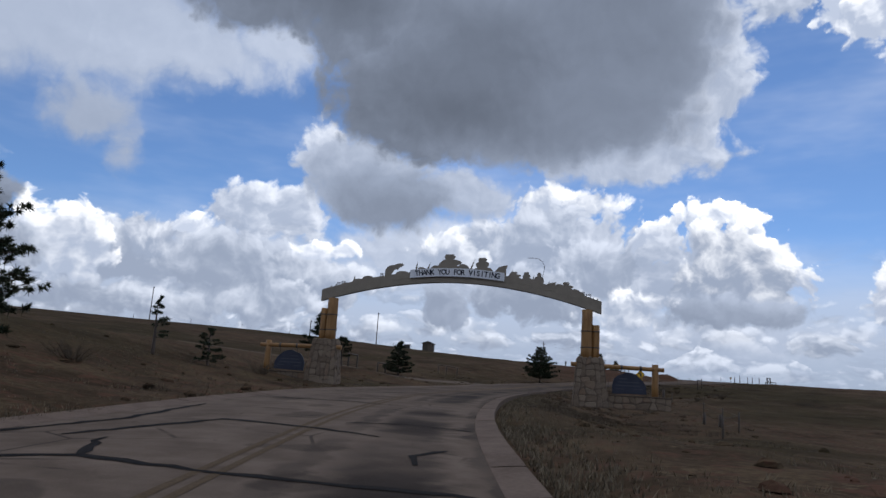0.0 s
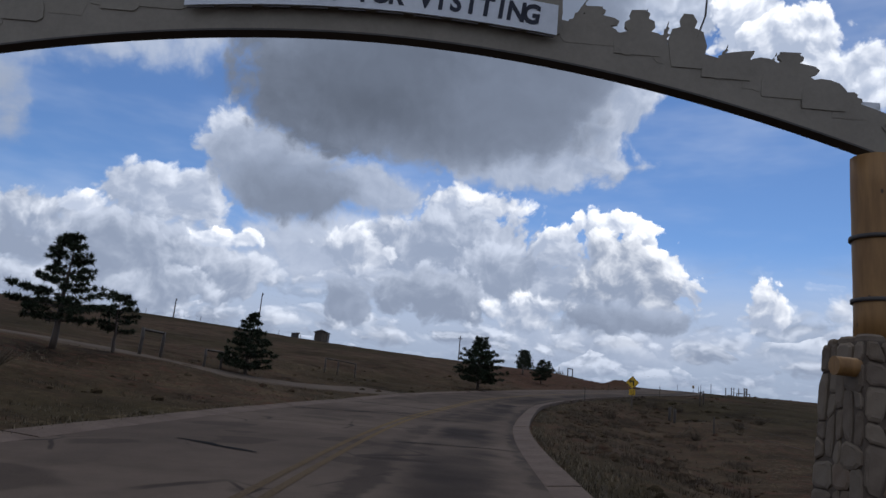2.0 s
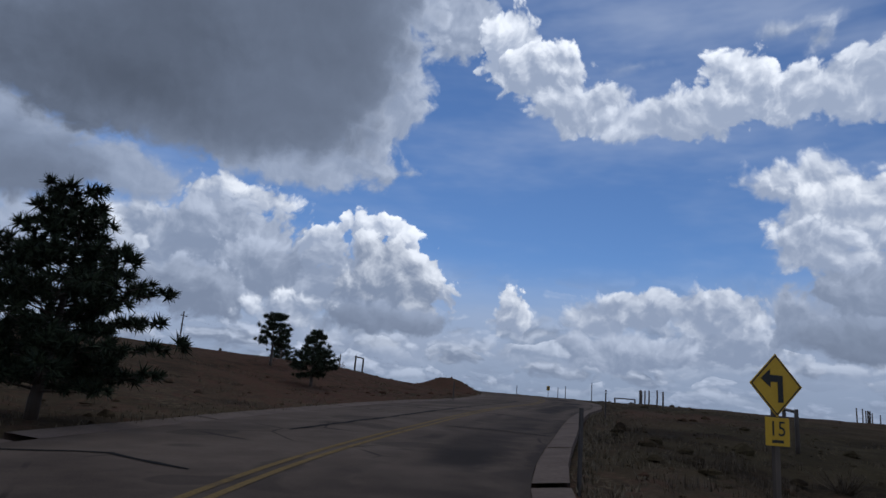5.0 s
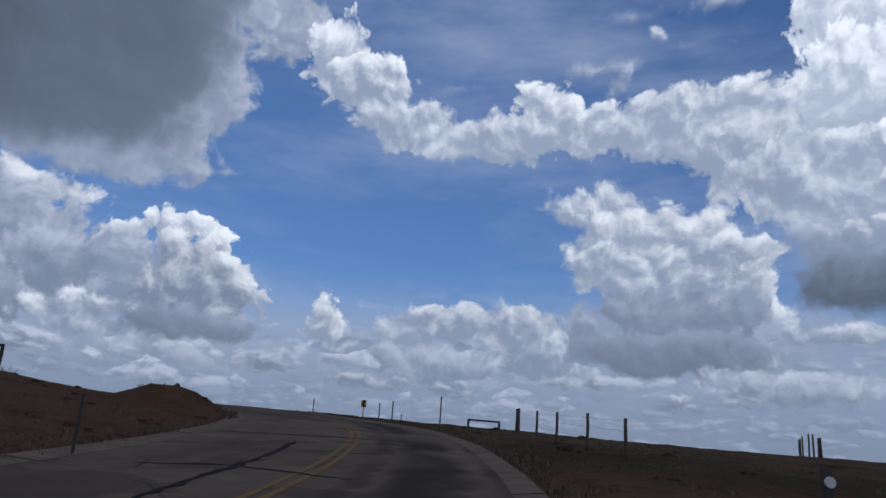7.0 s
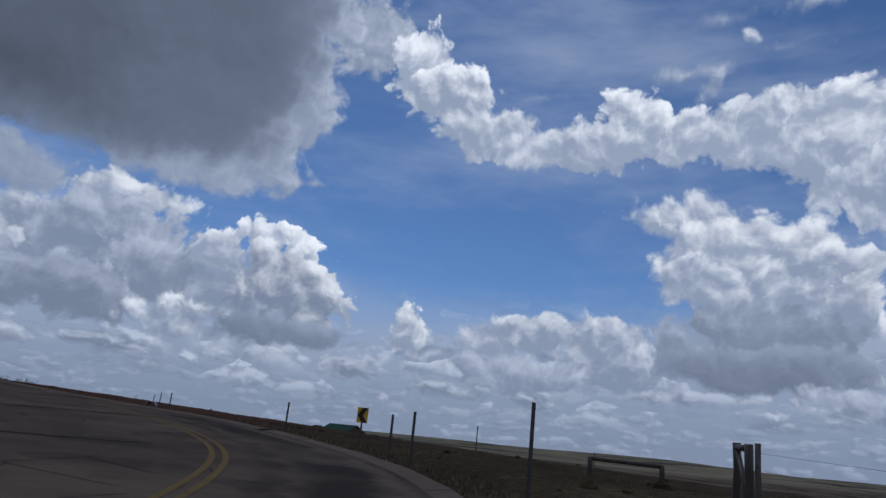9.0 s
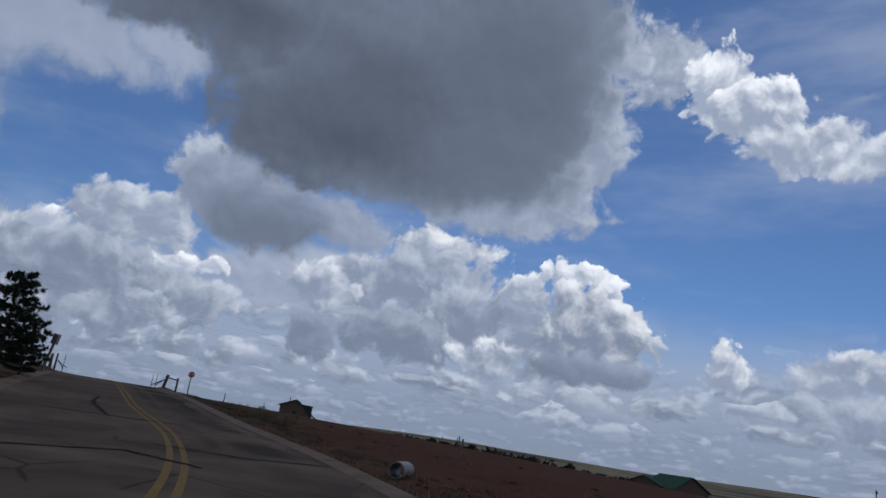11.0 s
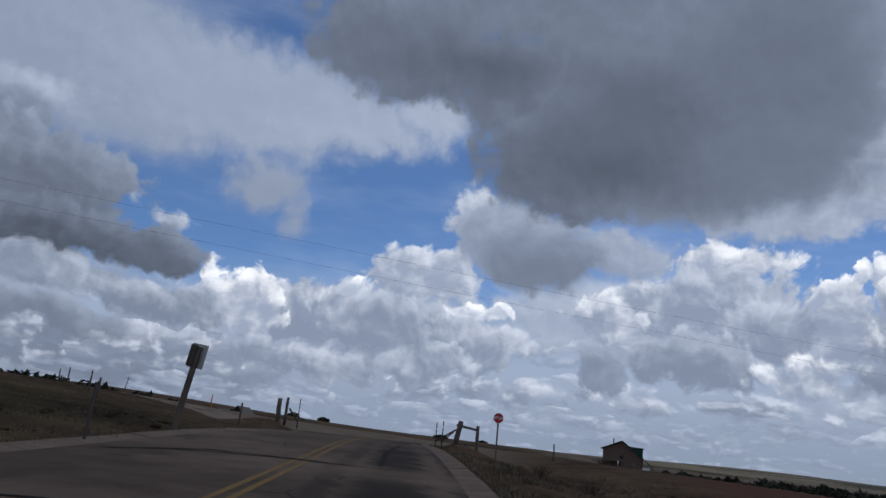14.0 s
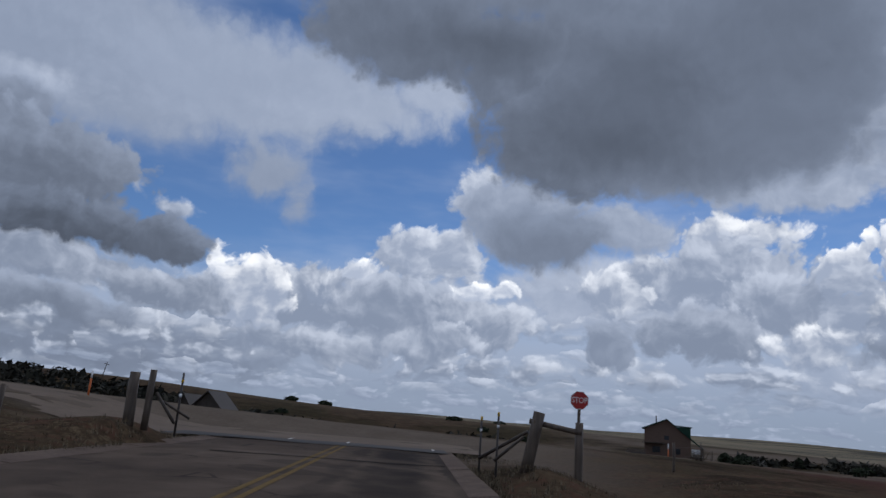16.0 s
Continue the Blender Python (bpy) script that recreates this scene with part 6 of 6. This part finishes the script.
# ---------------------------------------------------------------- buildings and far things
def house():
    h = thing("farmhouse", "brown two-storey farmhouse with a green metal roof", "house", 53.3, 358.0, 5.3, -5)
    # outline of the gable wall; the east slope runs lower
    wall = [(-4.4, -0.6), (4.6, -0.6), (4.6, 4.1), (0.0, 7.75), (-4.4, 5.9)]
    part("wall", plate(wall, 9.0, 0.0), WALL_BROWN, h)
    bm = bmesh.new()
    for (x0, z0), (x1, z1) in (((-4.9, 5.72), (0.0, 7.80)), ((0.0, 7.80), (6.9, 2.45))):
        add_plate(bm, [(x0, z0), (x1, z1), (x1, z1 + 0.18), (x0, z0 + 0.18)], 9.5, -0.5)
    part("roof", bm, ROOF_GREEN, h)
    d = part("dormer", box((0.7, 1.2, 4.2), (4.6, 6.8, 6.5)), ROOF_GREEN, h, "dormer clad in dark green metal")
    part("dormer_roof", plate([(0.4, 6.75), (4.9, 6.50), (4.9, 6.62), (0.4, 6.9)], 7.0, 0.9), ROOF_GREEN, d)
    part("flue", rod((-2.2, 4.0, 6.5), (-2.2, 4.0, 8.6), 0.12, 0.12, 8), STEEL_DARK, h)
    for x0, z0, x1, z1 in ((-2.9, 1.1, -1.2, 2.5), (-0.6, 3.7, 0.5, 4.7), (1.6, 1.0, 2.7, 2.3)):
        w = part("window", box((x0, -0.03, z0), (x1, -0.005, z1)), WALL_BROWN, h)
        part("pane", box((x0 + 0.1, -0.045, z0 + 0.1), (x1 - 0.1, -0.032, z1 - 0.1)), GLASS, w)
    part("lean_to_roof", plate([(-4.9, 2.95), (-0.2, 3.05), (-0.2, 3.2), (-4.9, 3.1)], -0.02, -1.6), DARK_WOOD, h)
    porch = part("porch", box((4.65, 0.5, -0.6), (7.2, 7.0, 0.2)), GREY_WOOD, h)
    for x, y in ((6.9, 0.7), (6.9, 3.7), (6.9, 6.7)):
        part("porch_post", box((x, y, 0.2), (x + 0.14, y + 0.14, 2.5)), GREY_WOOD, porch)
    part("porch_rail", box((4.7, 0.52, 0.9), (6.9, 0.6, 1.0)), SIGN_WHITE, porch, "white porch rail")
    part("porch_screen", box((4.75, 0.56, 1.3), (6.4, 0.6, 2.3)), SIGN_WHITE, porch, "white panel under the porch roof")
    return h


house()


def truck_bed_trailer():
    t = thing("flatbed_trailer", "dark flatbed trailer parked beside the farmhouse", "trailer", 47.4, 352.0, 5.45)
    part("bed", box((-2.2, -1.0, 0.6), (1.4, 1.0, 0.95), 0.05), STEEL_DARK, t)
    part("side", box((-2.2, -1.0, 0.955), (1.4, -0.93, 1.5)), GREY_WOOD, t)
    for x in (-1.2, 0.4):
        part("wheel", rod((x, -1.05, 0.42), (x, -0.85, 0.42), 0.42, 0.42, 14), SIGN_BLACK, t)
    return t


truck_bed_trailer()


def barn(x, y, z, wide, deep, eave, ridge, turn, label, wall=None, roof=None, door=None):
    b = thing("barn", label, "barn", x, y, z, turn)
    part("wall", plate([(-wide / 2, -4.0), (wide / 2, -4.0), (wide / 2, eave), (0, ridge), (-wide / 2, eave)], deep, 0.0), wall or WALL_BROWN, b)
    k = 0.6
    bm = bmesh.new()
    for s in (-1, 1):
        add_plate(bm, [(0, ridge + 0.02), (s * (wide / 2 + k), eave - k * (ridge - eave) / (wide / 2)), (s * (wide / 2 + k), eave + 0.18 - k * (ridge - eave) / (wide / 2)), (0, ridge + 0.22)], deep + k, -k)
    part("roof", bm, roof or ROOF_GREEN, b)
    for k in (-1, 1):
        part("door", box((min(0.04 * k, 0.95 * k), -0.06, -1.4), (max(0.04 * k, 0.95 * k), -0.01, 1.6)), door or DARK_WOOD, b)
    part("window", box((-wide / 2 + 0.8, -0.05, 0.6), (-wide / 2 + 1.9, -0.01, 1.6)), GLASS, b)
    return b


barn(163.5, 328.0, height(163.5, 328.0) + 1.5, 13.0, 12.0, 2.6, 6.0, 15, "long farm building with a green metal roof")
barn(150.5, 331.0, height(150.5, 331.0) + 1.3, 9.0, 8.0, 2.0, 4.0, -40, "low dark outbuilding beside the farm")
barn(-15.0, 297.5, height(-15.0, 297.5), 6.6, 7.0, 1.2, 4.7, 12, "A-frame cabin with white double doors", DARK_WOOD, DARK_WOOD, SIGN_WHITE)
barn(-20.5, 300.0, height(-20.5, 300.0), 4.0, 7.0, 1.4, 4.3, 12, "dark wooden A-frame cabin beside a larger one", DARK_WOOD, DARK_WOOD)


def shed():
    s = thing("shed", "small dark wooden shed with a low gable roof on the ridge", "shed", -4.1, 190.4, turn=-8)
    part("wall", plate([(-1.45, -0.4), (1.45, -0.4), (1.45, 2.1), (0, 2.6), (-1.45, 2.1)], 2.6, 0.0), DARK_WOOD, s)
    bm = bmesh.new()
    for k in (-1, 1):
        add_plate(bm, [(0, 2.62), (k * 1.75, 2.02), (k * 1.75, 2.12), (0, 2.74)], 2.9, -0.3)
    part("roof", bm, DARK_WOOD, s)
    part("door", box((0.1, -0.05, -0.1), (1.2, -0.01, 1.9)), GREY_WOOD, s)
    b = thing("equipment_box", "tilted dark metal box beside the shed", "box", -9.6, 190.2)
    part("body", box((-0.9, -0.5, -0.1), (0.7, 0.6, 0.8), 0.05), STEEL_DARK, b)
    part("lid", plate([(-1.0, 0.82), (0.75, 0.82), (0.9, 1.15), (-0.8, 1.0)], 0.65, -0.55), STEEL_DARK, b)


shed()


def culvert(x, y):
    c = thing("culvert_pipe", "end of a corrugated galvanised culvert pipe in the ditch", "pipe", x, y, turn=-20)
    bm = bmesh.new()
    n, rows = 20, 7
    for inner in (0, 1):
        loops = []
        for k in range(rows):
            r = (0.19 if inner else 0.215) + (0.008 if k % 2 else 0.0)
            loops.append([bm.verts.new((r * math.cos(2 * math.pi * i / n), -0.5 + k * 0.22, 0.16 + r * math.sin(2 * math.pi * i / n))) for i in range(n)])
        for a, b in zip(loops, loops[1:]):
            for i in range(n):
                bm.faces.new((a[i], a[(i + 1) % n], b[(i + 1) % n], b[i]))
        if inner == 0:
            lip = loops[0]
        else:
            for i in range(n):
                bm.faces.new((lip[i], lip[(i + 1) % n], loops[0][(i + 1) % n], loops[0][i]))
    part("pipe", bm, GALVANISED, c)
    return c


culvert(56.6, 161.8)


def pipeline_marker(x, y, up, r=0.10):
    m = thing("pipeline_marker", "slim orange and white marker post", "marker post", x, y, group="orange marker posts")
    part("post", rod((0, 0, -0.2), (0, 0, up * 0.7), r, r, 8), ORANGE, m)
    part("cap", rod((0, 0, up * 0.7), (0, 0, up), r * 1.05, r * 0.9, 8), SIGN_WHITE, m)
    return m


pipeline_marker(52.0, 338.0, 3.2)
pipeline_marker(15.9, 235.0, 1.25, 0.05)


def far_tree(x, y, tall, wide, seed, label="small dark juniper far off in the pasture"):
    """A dark juniper or cottonwood far off: short trunk, uneven crown of clumps."""
    rnd = random.Random(seed)
    t = thing("juniper", label, "tree", x, y, group="far trees")
    part("trunk", rod((0, 0, -0.3), (0, 0, tall * 0.5), 0.16, 0.08, 6), BARK, t)
    bm = bmesh.new()
    for _ in range(130):
        q, r, z = rnd.uniform(0, 2 * math.pi), rnd.random() ** 0.6, rnd.random()
        reach = wide / 2 * math.sin((0.25 + 0.75 * z) * math.pi) ** 0.6
        c = Vector((math.cos(q) * r * reach, math.sin(q) * r * reach, tall * (0.18 + 0.82 * z)))
        for _ in range(3):
            d = [Vector((rnd.gauss(0, 1), rnd.gauss(0, 1), rnd.gauss(0, 1))).normalized() * wide * 0.13 for _ in range(3)]
            bm.faces.new([bm.verts.new(c + k) for k in d])
    part("crown", bm, NEEDLES, t)
    return t


rnd = random.Random(77)
for n in range(16):
    far_tree(62 + n * 3.2 + rnd.uniform(-4, 4), 345 - n * 1.5 + rnd.uniform(-12, 12), rnd.uniform(0.9, 2.7), rnd.uniform(1.2, 3.4), 300 + n)
for n in range(12):
    far_tree(140 + n * 6 + rnd.uniform(-8, 8), 330 - n * 4 + rnd.uniform(-14, 14), rnd.uniform(1.2, 3.6), rnd.uniform(1.5, 4.0), 340 + n)
for n in range(12):
    far_tree(rnd.uniform(-95, 40), rnd.uniform(330, 440), rnd.uniform(0.5, 1.2), rnd.uniform(2, 5), 380 + n, "low dark brush patch far off in the pasture")


def far_woods(spots, label, seed):
    """Scrub and junipers far off, too many to count."""
    rnd = random.Random(seed)
    verts, faces = [], []
    for (x, y, wide, tall), z in zip(spots, land(np.array([p[:2] for p in spots]))[0]):
        for _ in range(26):
            q, r, up = rnd.uniform(0, 2 * math.pi), rnd.random() ** 0.5, rnd.random()
            c = Vector((x + math.cos(q) * r * wide / 2, y + math.sin(q) * r * wide / 2, z + tall * up * (1 - 0.5 * r)))
            k = len(verts)
            verts += [tuple(c + Vector((rnd.gauss(0, 1), rnd.gauss(0, 1), rnd.gauss(0, 0.8))) * 0.16 * (wide + tall)) for _ in range(3)]
            faces.append((k, k + 1, k + 2))
    return tagged(mesh_of("far_scrub", verts, faces, SCRUB), label, "scrub", kind="stuff")


rnd = random.Random(91)
spots = []
for _ in range(330):
    x = rnd.uniform(-150, 20)
    spots.append((x, 322 + rnd.uniform(0, 40) + 0.25 * abs(x), rnd.uniform(2.0, 6.0), rnd.uniform(0.6, 2.2 if x < -45 else 1.2)))
far_woods(spots, "dark scrub and junipers along the far western rise", 92)
spots = []
for _ in range(240):
    t = rnd.random() ** 0.7
    spots.append((66 + 80 * t + rnd.gauss(0, 3), 352 - 28 * t + rnd.gauss(0, 6), rnd.uniform(1.4, 4.0), rnd.uniform(0.8, 1.2 + 2.2 * t)))
far_woods(spots, "dark hedge of junipers at the edge of the dirt field", 93)


def overhead_wire(label, places):
    """A power line sagging from pole to pole."""
    w = thing("overhead_wire", label, "power line", 0, 0, 0, group="overhead wires")
    bm = bmesh.new()
    for a, b in zip(places, places[1:]):
        a, b = Vector(a), Vector(b)
        n = 14
        row = [a + (b - a) * (k / n) - Vector((0, 0, 0.006 * (b - a).length * 4 * (k / n) * (1 - k / n))) for k in range(n + 1)]
        for p, q in zip(row, row[1:]):
            add_rod(bm, p, q, 0.003, 0.003, 4)
    part("wire", bm, STEEL_DARK, w)


overhead_wire("thin dark power line between two wooden poles", [(-18.8, 198.0, 19.6), (28.0, 197.1, 14.3), (110.0, 236.0, 11.4)])
overhead_wire("upper thin dark power line between two wooden poles", [(-18.8, 198.0, 20.6), (28.0, 197.0, 15.0), (110.0, 234.6, 11.9)])


# ---------------------------------------------------------------- highway crossing beyond the gate
def highway():
    i = len(LINE) - 1
    way, out, mid = Vector((EAST[i, 0], EAST[i, 1], 0)), Vector((GRAD[i, 0], GRAD[i, 1], 0)), Vector(LINE[i])

    def sheet(name, us, vs, material, up, parent=None):
        verts, faces, n = [], [], len(vs(0))
        for u in us:
            for v in vs(u):
                p = mid + way * u + out * v
                verts.append((p.x, p.y, height(p.x, p.y) + up))
        for k in range(len(us) - 1):
            for b in range(n - 1):
                a = k * n + b
                faces.append((a, a + n, a + n + 1, a + 1))
        return mesh_of(name, verts, faces, material, parent)

    us = [-130 + 2.0 * k for k in range(68)] + [5.6]
    near = lambda u: 1.2 - 4.6 * max(0.0, 1 - abs(u + 3.5) / 13.0) ** 1.6 if u < -5 or u > 4.4 else -0.04
    h = tagged(sheet("highway", us, lambda u: [near(u) + (10.5 - near(u)) * k / 6 for k in range(7)], GRAVEL, 0.03), "pale worn highway crossing beyond the gate", "road", kind="structure")
    sheet("asphalt_patch", [-6.6 + 0.5 * k for k in range(22)], lambda u: [-1.3 + 0.25 * math.sin(u * 1.3), 0.2, 1.5 + 0.3 * math.sin(u * 0.9 + 1)], HIGHWAY, 0.045, h)
    for u, v in ((0.0, 1.7), (-2.3, 1.5), (3.4, 0.6)):
        q = []
        for du, dv in ((-0.06, -0.5), (0.06, -0.5), (0.06, 0.5), (-0.06, 0.5)):
            p = mid + way * (u + du) + out * (v + dv)
            q.append((p.x, p.y, height(p.x, p.y) + 0.055))
        mesh_of("lane_mark", q, [(0, 1, 2, 3)], WHITE_PAINT, h)


highway()
